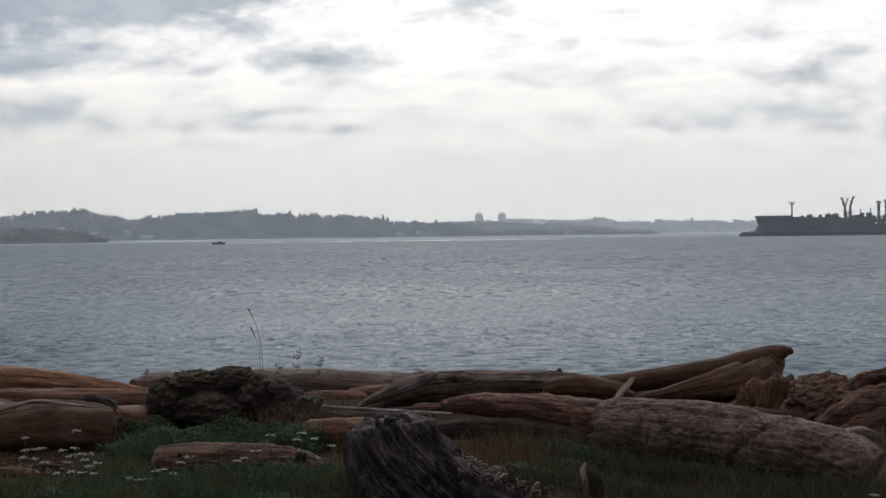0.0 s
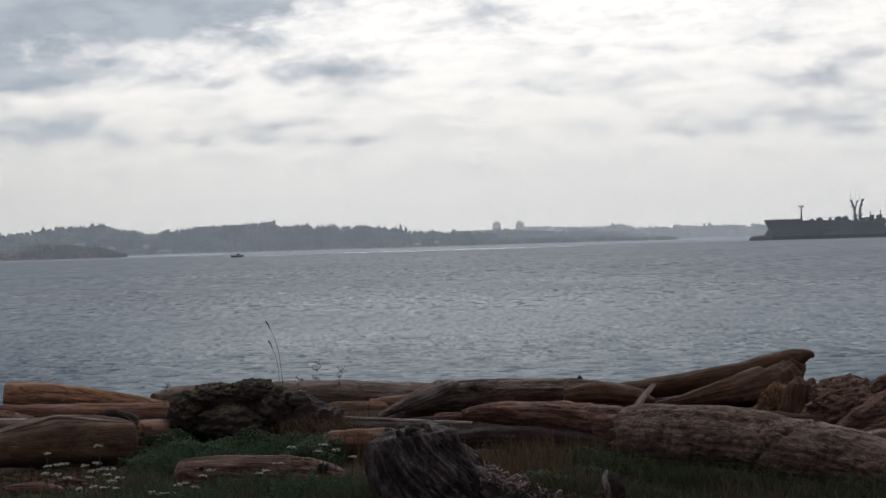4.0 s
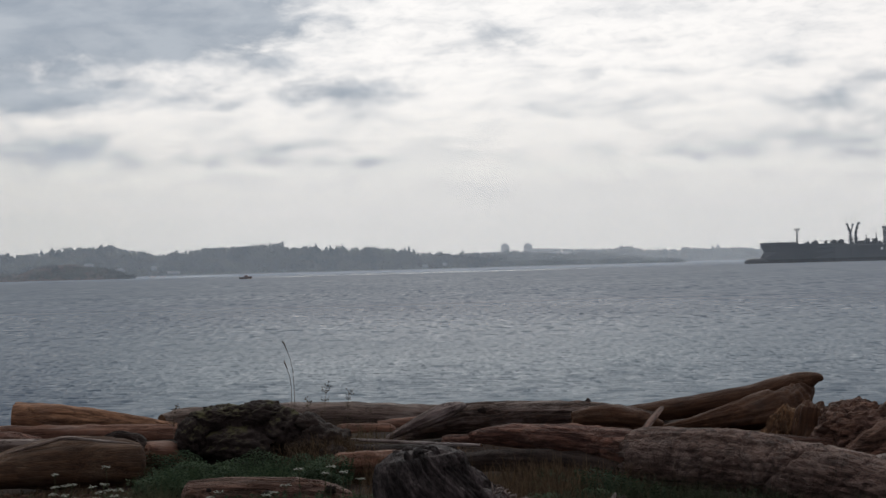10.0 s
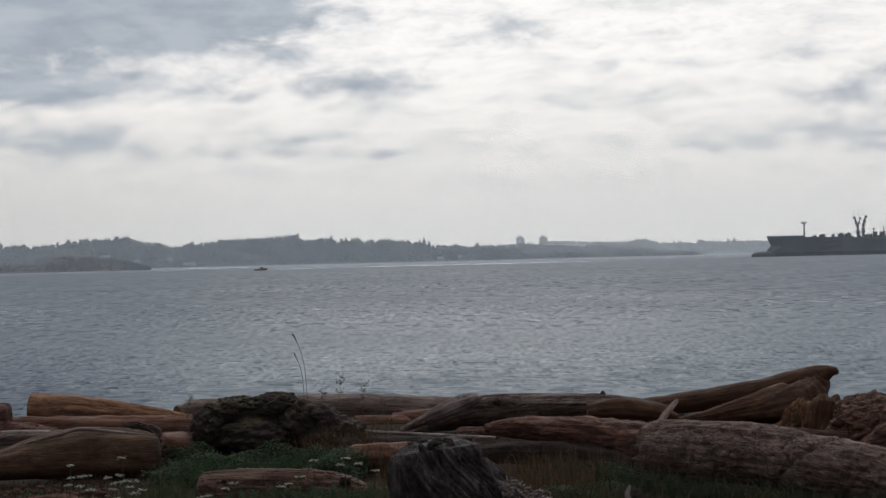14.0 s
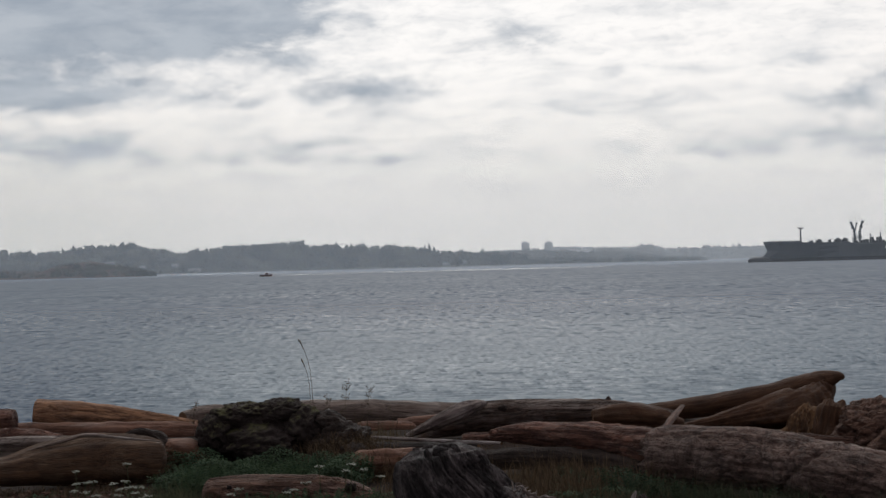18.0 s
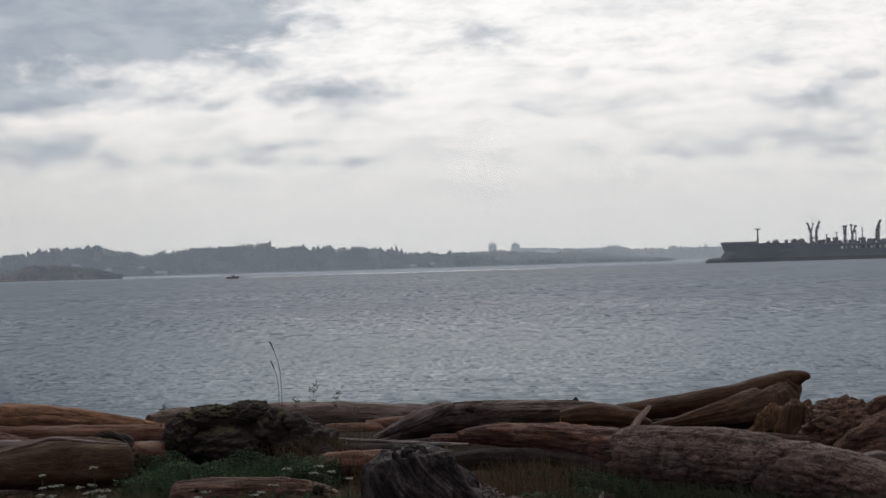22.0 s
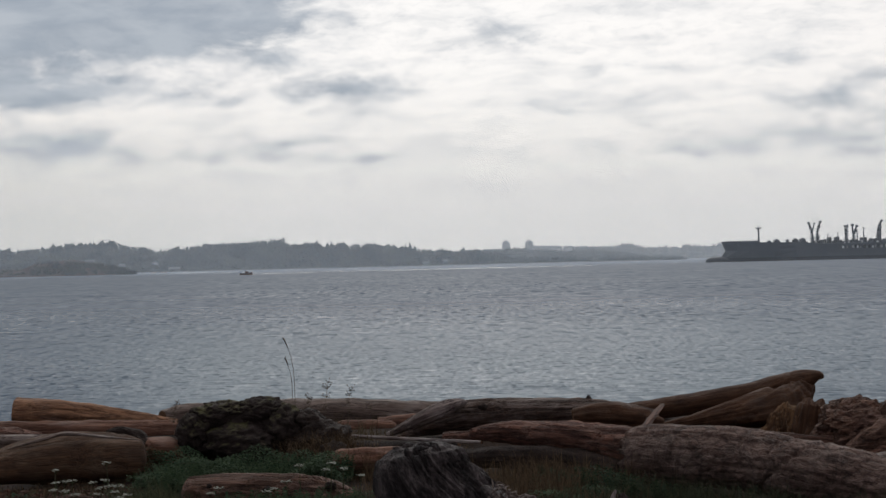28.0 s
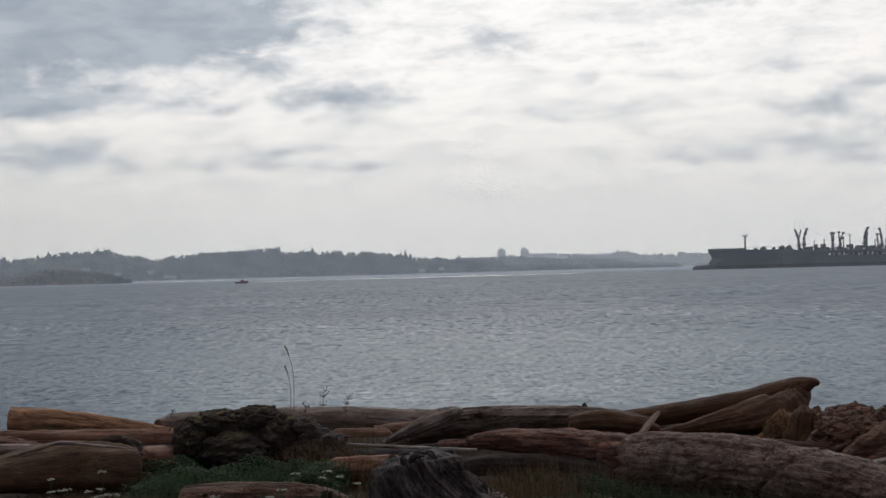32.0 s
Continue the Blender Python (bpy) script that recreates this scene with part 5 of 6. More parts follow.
    log("small pale broken log between roots", [(3.353, 12.600, 0.018), (3.537, 12.600, 0.032), (3.712, 12.600, -0.005)], [0.030, 0.047, 0.034], WOOD_GREY, rings=30, seed=34)
    log("reddish scrap of driftwood in the plants", [(-2.749, 11.000, 0.043), (-2.527, 11.000, 0.054), (-2.378, 11.000, 0.029)], [0.034, 0.041, 0.023], WOOD_RED, rings=30, seed=35)
    for k, (a, b, r) in enumerate((((-2.293, 10.600, -0.008), (-2.117, 10.800, -0.012), 7), ((-2.578, 10.900, -0.012), (-2.344, 10.700, -0.015), 6), ((-1.828, 10.400, 0.002), (-1.589, 10.500, 0.018), 6), ((-2.580, 11.400, 0.013), (-2.330, 11.500, 0.010), 9), ((0.629, 11.900, 0.021), (0.922, 12.000, 0.024), 8))):
        log("weathered scrap of driftwood lying in the weeds", [a, tuple(Vector(a).lerp(Vector(b), 0.5) + Vector((0, 0, 0.012))), b], [r * 0.0026, r * 0.0037, r * 0.002], (WOOD_RED, WOOD_UMBER)[k % 2], name="driftwood_scrap", rings=26, seg=18, seed=80 + k, lump=0.25, furrow=0.2)
    log("thin grey branch on the soil", [(-0.494, 9.850, 0.026), (-0.293, 9.900, 0.042), (-0.056, 9.950, 0.051)], [0.020, 0.027, 0.024], WOOD_GREY, name="branch", rings=30, seg=20, seed=36)
    log("small pale splinter of post standing in the grass", [(1.142, 10.1, -0.030), (1.142, 10.100, 0.050), (1.125, 10.100, 0.126), (1.143, 10.100, 0.182)], [0.020, 0.021, 0.017, 0.008], WOOD_SILVER, name="wooden_post", rings=50, seg=28, seed=37, furrow=0.3, crack=0.3, oval=0.6, ends=("cut", "torn"))


def build_stumps():
    # mossy root ball
    ball = thing("mossy_stump", "dark rotten stump with yellow-green moss on top", "stump", "driftwood on the beach", data=None)
    c = (-1.502, 13.100, 0.316)
    part("body", lump_mesh("body", (c[0], 13.15, c[2] - 0.05), (0.466, 0.30, 0.246), WOOD_MOSS, seed=1.3, rough=0.17, freq=2.4, ridge=0.08), ball)
    for k, (p, s) in enumerate((((-1.824, 12.980, 0.306), (30, 36)), ((-1.664, 13.050, 0.422), (48, 24)), ((-1.300, 13.050, 0.461), (52, 24)), ((-1.126, 12.980, 0.349), (34, 40)), ((-1.595, 13.050, 0.459), (46, 20)), ((-1.450, 12.900, 0.239), (60, 30)))):
        part("root_knob", lump_mesh("root_knob", p, (s[0] * 0.00447, 0.17, s[1] * 0.00447), WOOD_MOSS, seed=2.1 + k, rough=0.24, freq=2.6, sub=5, ridge=0.12), ball)
    side = thing("dark_stump", "dark brown stump overgrown with dry grass", "stump", "driftwood on the beach")
    c = (-0.849, 12.900, 0.230)
    part("body", lump_mesh("body", (c[0], 12.98, c[2] - 0.05), (0.265, 0.24, 0.225), WOOD_DARK, seed=5.2, rough=0.22, freq=2.4, ridge=0.12), side)
    part("root_knob", lump_mesh("root_knob", (-0.942, 13.000, 0.389), (0.133, 0.14, 0.089), WOOD_DARK, seed=6.4, rough=0.30, sub=4, ridge=0.08), side)
    part("root_knob", lump_mesh("root_knob", (-0.716, 12.700, 0.145), (0.113, 0.12, 0.104), WOOD_DARK, seed=7.4, rough=0.30, sub=4, ridge=0.08), side)
    # near stump
    st = thing("old_stump", "charcoal-grey weathered stump with deep split grain", "stump", "driftwood on the beach")
    pts = [(-0.030, 10.050, 0.486), (-0.026, 10.050, 0.436), (-0.010, 10.030, 0.300), (0.066, 10.000, 0.092), (0.170, 9.980, -0.197)]
    m = grain_frame(pts[0], pts[-1])
    inv = m.inverted()
    st.matrix_world = m
    v, f, caps = trunk(pts, [0.135, 0.250, 0.308, 0.364, 0.420], rings=220, seg=220, lump=0.16, furrow=0.065, freq=10, seed=43, crack=0.14, twist=1.4, chip=0.024, ends=("round", "cut"))
    part("trunk", mesh_from("trunk", [inv @ q for q in v], f, WOOD_STUMP), st)
    v, f = caps[0]
    part("broken_top", mesh_from("broken_top", [inv @ q for q in v], f, WOOD_STUMP), st)
    rng = random.Random(8)
    for k in range(10):
        t = rng.random()
        a = Vector((-0.200, 9.980, 0.425)).lerp(Vector((0.190, 9.980, 0.400)), t) + Vector((0, rng.uniform(-0.15, 0.12), 0.06 * math.sin(3.1 * t) - 0.03))
        v, f, c = trunk([a, a + Vector((rng.uniform(-0.03, 0.03), 0, 0.05)), a + Vector((rng.uniform(-0.06, 0.06), 0, 0.055 + rng.uniform(0, 0.02)))], [0.026, 0.022, 0.012], rings=14, seg=18, furrow=0.25, lump=0.3, seed=50 + k, ends=("cut", "round"))
        part("splinter", mesh_from("splinter", [inv @ q for q in v], f, WOOD_STUMP), st)
    for k, (a, b, c, ra) in enumerate((((0.319, 9.900, 0.249), (0.481, 9.800, 0.072), (0.841, 9.700, -0.042), 32), ((0.354, 9.800, 0.135), (0.576, 9.700, 0.029), (0.767, 9.600, -0.007), 24))):
        v, f, _ = trunk([a, b, c], [0.047, ra * 0.0034, 0.040], rings=40, seg=28, lump=0.2, furrow=0.2, seed=60 + k, ends=("round", "round"))
        part("root", mesh_from("root", [inv @ q for q in v], f, WOOD_STUMP), st)
    pale = thing("bleached_roots", "tangle of bleached grey twisted roots", "roots", "driftwood on the beach")
    for k in range(170):
        t = k / 169
        base = Vector((0.364, 9.750, 0.282)).lerp(Vector((0.826, 9.700, 0.069)), t ** 0.8)
        base += Vector((rng.uniform(-0.04, 0.04), rng.uniform(-0.08, 0.08), rng.uniform(-0.09, 0.01)))
        d = Vector((rng.uniform(-0.09, 0.10), rng.uniform(-0.05, 0.04), rng.uniform(-0.07, 0.08)))
        bend = Vector((rng.uniform(-0.035, 0.035), 0, rng.uniform(-0.035, 0.035)))
        v, f, _ = trunk([base - d * 0.5, base + bend, base + d * 0.55], [0.005, rng.uniform(0.004, 0.009), 0.003], rings=14, seg=8, lump=0.5, furrow=0.5, seed=70 + k, ends=("round", "round"))
        part("root", mesh_from("root", v, f, (WOOD_SILVER if rng.random() < 0.7 else WOOD_GREY) if k < 82 else (WOOD_STUMP if rng.random() < 0.6 else WOOD_GREY)), pale)
    # gnarled root mass
    g = thing("gnarled_root", "huge gnarled brown root mass with twisted hollows", "root", "driftwood on the beach")
    c = (3.469, 13.200, 0.171)
    part("body", lump_mesh("body", (c[0], 13.2, c[2] - 0.02), (0.379, 0.30, 0.280), WOOD_ROOT, seed=9.7, rough=0.17, freq=2.3, ridge=0.17, sub=6), g)
    c = (4.036, 13.300, 0.189)
    part("body", lump_mesh("body", (c[0], 13.3, c[2] - 0.02), (0.418, 0.32, 0.300), WOOD_ROOT, seed=12.7, rough=0.16, freq=2.2, ridge=0.17, sub=6), g)
    limbs = [([(3.233, 12.850, 0.024), (3.475, 12.850, 0.149), (3.750, 12.950, 0.251), (4.195, 13.000, 0.316)], (10, 21, 22, 18), WOOD_ROOT),
             ([(3.384, 12.750, 0.008), (3.638, 12.800, 0.069), (3.921, 12.850, 0.112), (4.368, 12.850, 0.127)], (8, 18, 20, 20), WOOD_UMBER),
             ([(3.562, 13.000, 0.325), (3.685, 13.050, 0.399), (3.845, 13.100, 0.429), (4.260, 13.200, 0.414)], (9, 11, 10, 12), WOOD_ROOT)]
    for k, (p, r, mat) in enumerate(limbs):
        v, f, _ = trunk(p, [q * 0.00445 for q in r], rings=60, seg=30, lump=0.16, furrow=0.2, twist=1.2, seed=90 + k, crack=0.15, ends=("round", "round"))
        part("root_limb", mesh_from("root_limb", v, f, mat), g)


# ================= plants =================
STRAW_DARK = leafy("dark matted dry grass", (0.036, 0.024, 0.015), (0.145, 0.096, 0.056))


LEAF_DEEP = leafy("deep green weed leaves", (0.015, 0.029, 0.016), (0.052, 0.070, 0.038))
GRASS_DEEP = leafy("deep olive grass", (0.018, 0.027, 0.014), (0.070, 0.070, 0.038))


def blade(rng, x, y, z, h, w, lean):
    a = rng.uniform(0, 6.283)
    dx, dy = math.cos(a) * lean * h, math.sin(a) * lean * h
    bx, by = math.cos(a + 1.57 + rng.uniform(-1, 1)) * w / 2, math.sin(a + 1.57) * w / 2 * 0.4
    v = [(x - bx, y - by, z), (x + bx, y + by, z), (x - bx * 0.8 + dx * 0.3, y - by + dy * 0.3, z + h * 0.55), (x + bx * 0.8 + dx * 0.3, y + by + dy * 0.3, z + h * 0.55), (x + dx, y + dy, z + h * (1 - 0.35 * lean))]
    return v, [(0, 1, 3, 2), (2, 3, 4)]


def grass_patch(label, a, b, depth, count, h, mat, seed, lean=0.35, width=0.006, clump=0.10, patchy=True, lift=0.0):
    """Blades in loose clumps along a strip from a to b."""
    rng = random.Random(seed)
    pieces = []
    a, b = Vector(a), Vector(b)
    while len(pieces) < count:
        t = rng.random()
        c = a.lerp(b, t)
        cx, cy = c.x + rng.uniform(-0.05, 0.05), c.y + rng.uniform(-depth, depth)
        if patchy and noise.noise(Vector((cx * 1.7, cy * 1.7, seed * 0.37))) < rng.uniform(-0.15, 0.25):
            continue
        tall = h * rng.uniform(0.5, 1.15)
        for _ in range(rng.randint(8, 26)):
            x, y = cx + rng.gauss(0, clump), cy + rng.gauss(0, clump)
            pieces.append(blade(rng, x, y, ground_z(x, y) + lift - 0.01, tall * rng.uniform(0.45, 1.1), width * rng.uniform(0.6, 1.4), lean * rng.uniform(0.2, 1.8)))
    v, f = merged(pieces)
    tagged(new("grass", mesh_from("grass", v, f, mat)), label, "grass", kind="stuff")


def leaf_patch(label, a, b, depth, count, h, mat, seed, size=0.035):
    """Low ground cover: many small folded leaves in uneven mounds."""
    rng = random.Random(seed)
    pieces = []
    a, b = Vector(a), Vector(b)
    for _ in range(count):
        c = a.lerp(b, rng.random())
        x, y = c.x + rng.uniform(-0.05, 0.05), c.y + rng.uniform(-depth, depth)
        if h < 0.2 and noise.noise(Vector((x * 1.9, y * 1.9, seed * 0.61))) < rng.uniform(-0.2, 0.2):
            continue
        mound = max(0.12, 0.55 + 0.9 * noise.noise(Vector((x * 3.1, y * 3.1, seed)))) * h
        z = ground_z(x, y) + mound * (1 - rng.random() ** 2 * 0.7)
        s = size * rng.uniform(0.5, 1.3)
        t, u = rng.uniform(0, 6.283), rng.uniform(-0.3, 0.8)
        d = Vector((math.cos(t), math.sin(t), u)).normalized() * s
        w = Vector((-math.sin(t), math.cos(t), rng.uniform(-0.4, 0.4))) * s * 0.36
        p = Vector((x, y, z))
        pieces.append(([p, p + d * 0.5 + w, p + d, p + d * 0.5 - w + Vector((0, 0, s * 0.1))], [(0, 1, 2), (0, 2, 3)]))
    v, f = merged(pieces)
    tagged(new("ground_cover", mesh_from("ground_cover", v, f, mat, smooth=False)), label, "plants", kind="stuff")


def bark_litter(a, b, depth, count, seed):
    """Chips of bark and rotten wood strewn on the soil."""
    rng = random.Random(seed)
    pieces = []
    a, b = Vector(a), Vector(b)
    for _ in range(count):
        c = a.lerp(b, rng.random())
        x, y = c.x, c.y + rng.uniform(-depth, depth)
        long, wide, t = rng.uniform(0.03, 0.11), rng.uniform(0.01, 0.035), rng.uniform(0, 3.14)
        u, w = Vector((math.cos(t), math.sin(t), rng.uniform(-0.15, 0.15))) * long, Vector((-math.sin(t), math.cos(t), rng.uniform(-0.3, 0.3))) * wide
        p = Vector((x, y, ground_z(x, y) + rng.uniform(0.002, 0.03)))
        up = Vector((0, 0, rng.uniform(0.006, 0.016)))
        v = [p - u * 0.5, p + w * 0.5, p + u * 0.5, p - w * 0.5, p - u * 0.4 + up, p + w * 0.4 + up, p + u * 0.4 + up, p - w * 0.4 + up]
        pieces.append((v, [(3, 2, 1, 0), (4, 5, 6, 7), (0, 1, 5, 4), (1, 2, 6, 5), (2, 3, 7, 6), (3, 0, 4, 7)]))
    v, f = merged(pieces)
    tagged(new("bark_litter", mesh_from("bark_litter", v, f, WOOD_UMBER, smooth=False)), "reddish chips of bark strewn on the dark soil", "litter", kind="stuff")


def yarrow(head, seed):
    """A yarrow plant: stem, feathery leaves, flat white flower head."""
    rng = random.Random(seed)
    x, y, z = head
    g = ground_z(x, y)
    plant = thing("yarrow", "yarrow plant with a flat white flower head", "flower", "yarrow in the grass", at=(x, y, g))
    h = max(0.08, z - g)
    lean = rng.uniform(-0.04, 0.04)
    part("stem", mesh_from("stem", *merged([rod((lean, 0, -0.01), (lean * 0.4, 0, h * 0.6), 0.0032, 0.0026, 5), rod((lean * 0.4, 0, h * 0.6), (0, 0, h - 0.012), 0.0026, 0.002, 5)]), GRASS), plant)
    wide = rng.uniform(0.022, 0.042)
    heads, rays = [], []
    for _ in range(26):
        r, t = wide * math.sqrt(rng.random()), rng.uniform(0, 6.283)
        cx, cy, cz, s = r * math.cos(t), r * math.sin(t), h + rng.uniform(-0.006, 0.006) - 3.0 * r * r, rng.uniform(0.004, 0.008)
        ring = [(cx + s * math.cos(k * 1.047), cy + s * math.sin(k * 1.047), cz) for k in range(6)]
        heads.append((ring + [(cx, cy, cz + s * 0.5)], [(k, (k + 1) % 6, 6) for k in range(6)]))
        if rng.random() < 0.35:
            rays.append(rod((0, 0, h - 0.025), (cx, cy, cz - 0.001), 0.0012, 0.001, 4))
    part("flower_head", mesh_from("flower_head", *merged(heads), PETAL, False), plant)
    if rays:
        part("flower_stalks", mesh_from("flower_stalks", *merged(rays), GRASS), plant)
    for k in range(4):
        zz, t = h * (0.15 + 0.17 * k), rng.uniform(0, 6.283)
        d = Vector((math.cos(t), math.sin(t), 0.5)) * 0.05
        bits = []
        for q in range(7):
            p = Vector((lean * 0.5, 0, zz)) + d * (q / 7)
            for sgn in (-1, 1):
                e = p + (Vector((-d.y, d.x, 0)) * sgn * 0.35 + d * 0.25) * (1 - q / 9)
                bits.append(([p, p + d * 0.06, e], [(0, 1, 2)]))
        part("leaf", mesh_from("leaf", *merged(bits), LEAF, False), plant)
    return plant


def sprig_patch(label, a, b, depth, count, h, mat, seed):
    """Feathery weeds: upright sprigs with paired leaflets, in loose tufts."""
    rng = random.Random(seed)
    pieces = []
    a, b = Vector(a), Vector(b)
    for _ in range(count):
        c = a.lerp(b, rng.random())
        cx, cy = c.x + rng.uniform(-0.05, 0.05), c.y + rng.uniform(-depth, depth)
        if noise.noise(Vector((cx * 2.1, cy * 2.1, seed))) < rng.uniform(-0.3, 0.2):
            continue
        for _ in range(rng.randint(3, 7)):
            x, y = cx + rng.gauss(0, 0.04), cy + rng.gauss(0, 0.04)
            tall, t = h * rng.uniform(0.45, 1.15), rng.uniform(0, 6.283)
            d = Vector((math.cos(t) * 0.5, math.sin(t) * 0.5, 1.0)).normalized() * tall
            side = Vector((-math.sin(t), math.cos(t), 0))
            foot = Vector((x, y, ground_z(x, y) - 0.01))
            pieces.append(([foot - side * 0.0015, foot + side * 0.0015, foot + d], [(0, 1, 2)]))
            for q in range(9):
                p = foot + d * (0.22 + 0.085 * q)
                long = tall * 0.20 * (1.1 - q / 10)
                for sgn in (-1, 1):
                    tip = p + (side * sgn * rng.uniform(0.7, 1.1) + Vector((0, 0, rng.uniform(-0.1, 0.6)))) * long
                    pieces.append(([p, p + d * 0.05, tip], [(0, 1, 2)]))
    v, f = merged(pieces)
    tagged(new("weeds", mesh_from("weeds", v, f, mat, smooth=False)), label, "plants", kind="stuff")


STALKS = []


def dry_stalk(foot, top, seed, kind):
    """A bare stalk from last year, nodding or with a broken-up seed head."""
    rng = random.Random(seed)
    f, t = Vector(foot), Vector(top)
    name = "dry_grass_stalk" if kind == "nod" else "dry_weed_stalk"
    ob = thing(name, "thin nodding dry grass stalk" if kind == "nod" else "dry weed stalk with a branched seed head", "plant", "dry stalks among the driftwood", at=foot)
    d = t - f
    bend = Vector((-0.05 * d.z if kind == "nod" else 0.02, 0, 0))
    pts = spline([(0, 0, 0), tuple(d * 0.4 + bend * -0.35), tuple(d * 0.78 - bend * 0.30), tuple(d + bend)], 9)
    part("stem", mesh_from("stem", *merged([rod(pts[i], pts[i + 1], 0.0026 - 0.0002 * i, 0.0024 - 0.0002 * i, 5) for i in range(8)]), STALK), ob)
    tufts = []
    if kind == "nod":
        tip = Vector((bend.x * 0.16, 0, -0.012))
        for i in range(22):
            u = i / 21
            p = Vector(pts[7]).lerp(Vector(pts[8]), u) + tip * (u * u * 0.6)
            tufts.append(rod(p, p + Vector((rng.uniform(-0.009, 0.005), rng.uniform(-0.006, 0.006), rng.uniform(0.006, 0.022))), 0.0036, 0.0012, 4))
    else:
        for i in range(34):
            s = rng.uniform(0.5, 1.0)
            p = Vector(pts[min(8, int(s * 8))])
            e = p + Vector((rng.uniform(-0.035, 0.035), rng.uniform(-0.03, 0.03), rng.uniform(0.0, 0.045)))
            tufts.append(rod(p, e, 0.0016, 0.001, 4))
            tufts.append(box(e.x - 0.003, e.x + 0.003, e.y - 0.003, e.y + 0.003, e.z - 0.004, e.z + 0.004, 0.001))
    tagged(part("seed_head", mesh_from("seed_head", *merged(tufts), STALK), ob), kind="stuff")
    STALKS.append(ob)


def build_plants():
    grass_patch("matted dark dry grass hanging over the dark stump", (-1.011, 12.600, 0.105), (-0.559, 12.550, 0.083), 0.12, 1100, 0.36, STRAW_DARK, 18, 0.6, 0.004, 0.10)
    leaf_patch("sparse weeds and litter between the logs", (-0.658, 11.600, -0.078), (1.648, 11.600, -0.074), 0.9, 9000, 0.07, LEAF, 14, 0.022)
    grass_patch("short mixed grass between the logs", (-0.647, 11.400, -0.049), (0.757, 11.400, -0.032), 0.9, 4000, 0.12, STRAW, 15, 0.6, 0.005, 0.15)
    leaf_patch("litter and weeds beside the big smooth log", (-3.222, 11.500, 0.055), (-1.746, 11.500, 0.032), 0.6, 1500, 0.05, LEAF, 16, 0.022)
    grass_patch("grass along the near edge of the berm", (-2.761, 9.500, 0.067), (3.351, 9.300, -0.096), 0.45, 7000, 0.11, GRASS, 17, 0.7, 0.005, 0.15)
    leaf_patch("low dark green ground cover at the foot of the stump", (-2.124, 12.350, 0.047), (-0.611, 12.300, 0.030), 0.5, 26000, 0.22, LEAF, 1, 0.019)
    leaf_patch("low green plants in the foreground", (-2.150, 10.300, 0.038), (-0.232, 10.200, 0.014), 0.75, 19000, 0.11, LEAF, 2, 0.018)
    leaf_patch("dark green leafy weeds under the broken slab", (0.667, 11.200, -0.002), (1.591, 11.200, -0.017), 0.55, 6000, 0.13, LEAF, 3, 0.019)
    leaf_patch("green weeds at the foot of the long log", (1.346, 10.500, -0.022), (3.214, 10.200, -0.112), 0.45, 2600, 0.05, LEAF, 4, 0.022)
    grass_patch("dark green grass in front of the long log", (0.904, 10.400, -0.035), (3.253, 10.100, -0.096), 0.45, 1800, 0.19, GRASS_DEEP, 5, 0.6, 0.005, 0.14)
    grass_patch("green grass tufts in the foreground", (-2.150, 10.500, 0.008), (-0.234, 10.300, -0.001), 0.8, 3600, 0.15, GRASS, 6, 0.5, 0.005, 0.14)
    grass_patch("dry brown grass beside the old stump", (0.366, 11.400, -0.026), (0.983, 11.300, -0.021), 0.7, 2800, 0.17, STRAW_DARK, 7, 0.5, 0.005, 0.14)
    grass_patch("dry grass round the dark stump", (-0.883, 12.600, 0.039), (-0.277, 12.400, 0.054), 0.3, 700, 0.18, STRAW_DARK, 8)
    grass_patch("thin dry grass behind the mossy stump", (-1.285, 13.700, 0.071), (-0.492, 13.700, 0.059), 0.3, 1600, 0.36, STRAW, 9)
    grass_patch("scattered dry blades in the green grass", (0.848, 10.600, -0.065), (3.285, 10.200, -0.113), 0.45, 1500, 0.20, STRAW_DARK, 10, 0.7, 0.004)
    grass_patch("dry grass at the foot of the gnarled roots", (3.111, 12.300, 0.037), (4.137, 12.300, 0.021), 0.2, 700, 0.20, STRAW, 11)
    grass_patch("tall green grass tufts beside the smooth log", (-1.970, 10.900, 0.008), (-1.545, 10.900, 0.001), 0.35, 1500, 0.26, GRASS, 19, 0.4, 0.005, 0.08)
    grass_patch("dry brown blades in the foreground", (-2.706, 10.400, 0.023), (-0.232, 10.200, 0.014), 0.6, 2800, 0.17, STRAW_DARK, 20, 0.6, 0.005, 0.12)
    grass_patch("dry grass in front of the dark log", (0.345, 11.950, 0.019), (1.446, 11.900, -0.012), 0.15, 1500, 0.22, STRAW_DARK, 22, 0.5, 0.005, 0.12)
    leaf_patch("weeds in front of the dark log", (0.785, 11.800, 0.032), (1.515, 11.800, 0.001), 0.2, 1300, 0.18, LEAF_DEEP, 23, 0.026)
    grass_patch("dry grass between the chunk and the mossy stump", (-2.308, 13.300, 0.063), (-1.863, 13.500, 0.033), 0.5, 2200, 0.14, STRAW_DARK, 24, 0.6, 0.006, 0.15)
    grass_patch("straw litter among the heaped logs", (-0.800, 14.200, 0.007), (3.444, 14.400, -0.029), 0.5, 3000, 0.08, STRAW_DARK, 25, 0.8, 0.006, 0.15)
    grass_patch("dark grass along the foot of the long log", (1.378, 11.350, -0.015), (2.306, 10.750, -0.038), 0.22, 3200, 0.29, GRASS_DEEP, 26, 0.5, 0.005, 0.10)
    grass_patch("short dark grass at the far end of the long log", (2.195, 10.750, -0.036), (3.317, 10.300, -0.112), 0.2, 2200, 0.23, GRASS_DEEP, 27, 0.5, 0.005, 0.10)
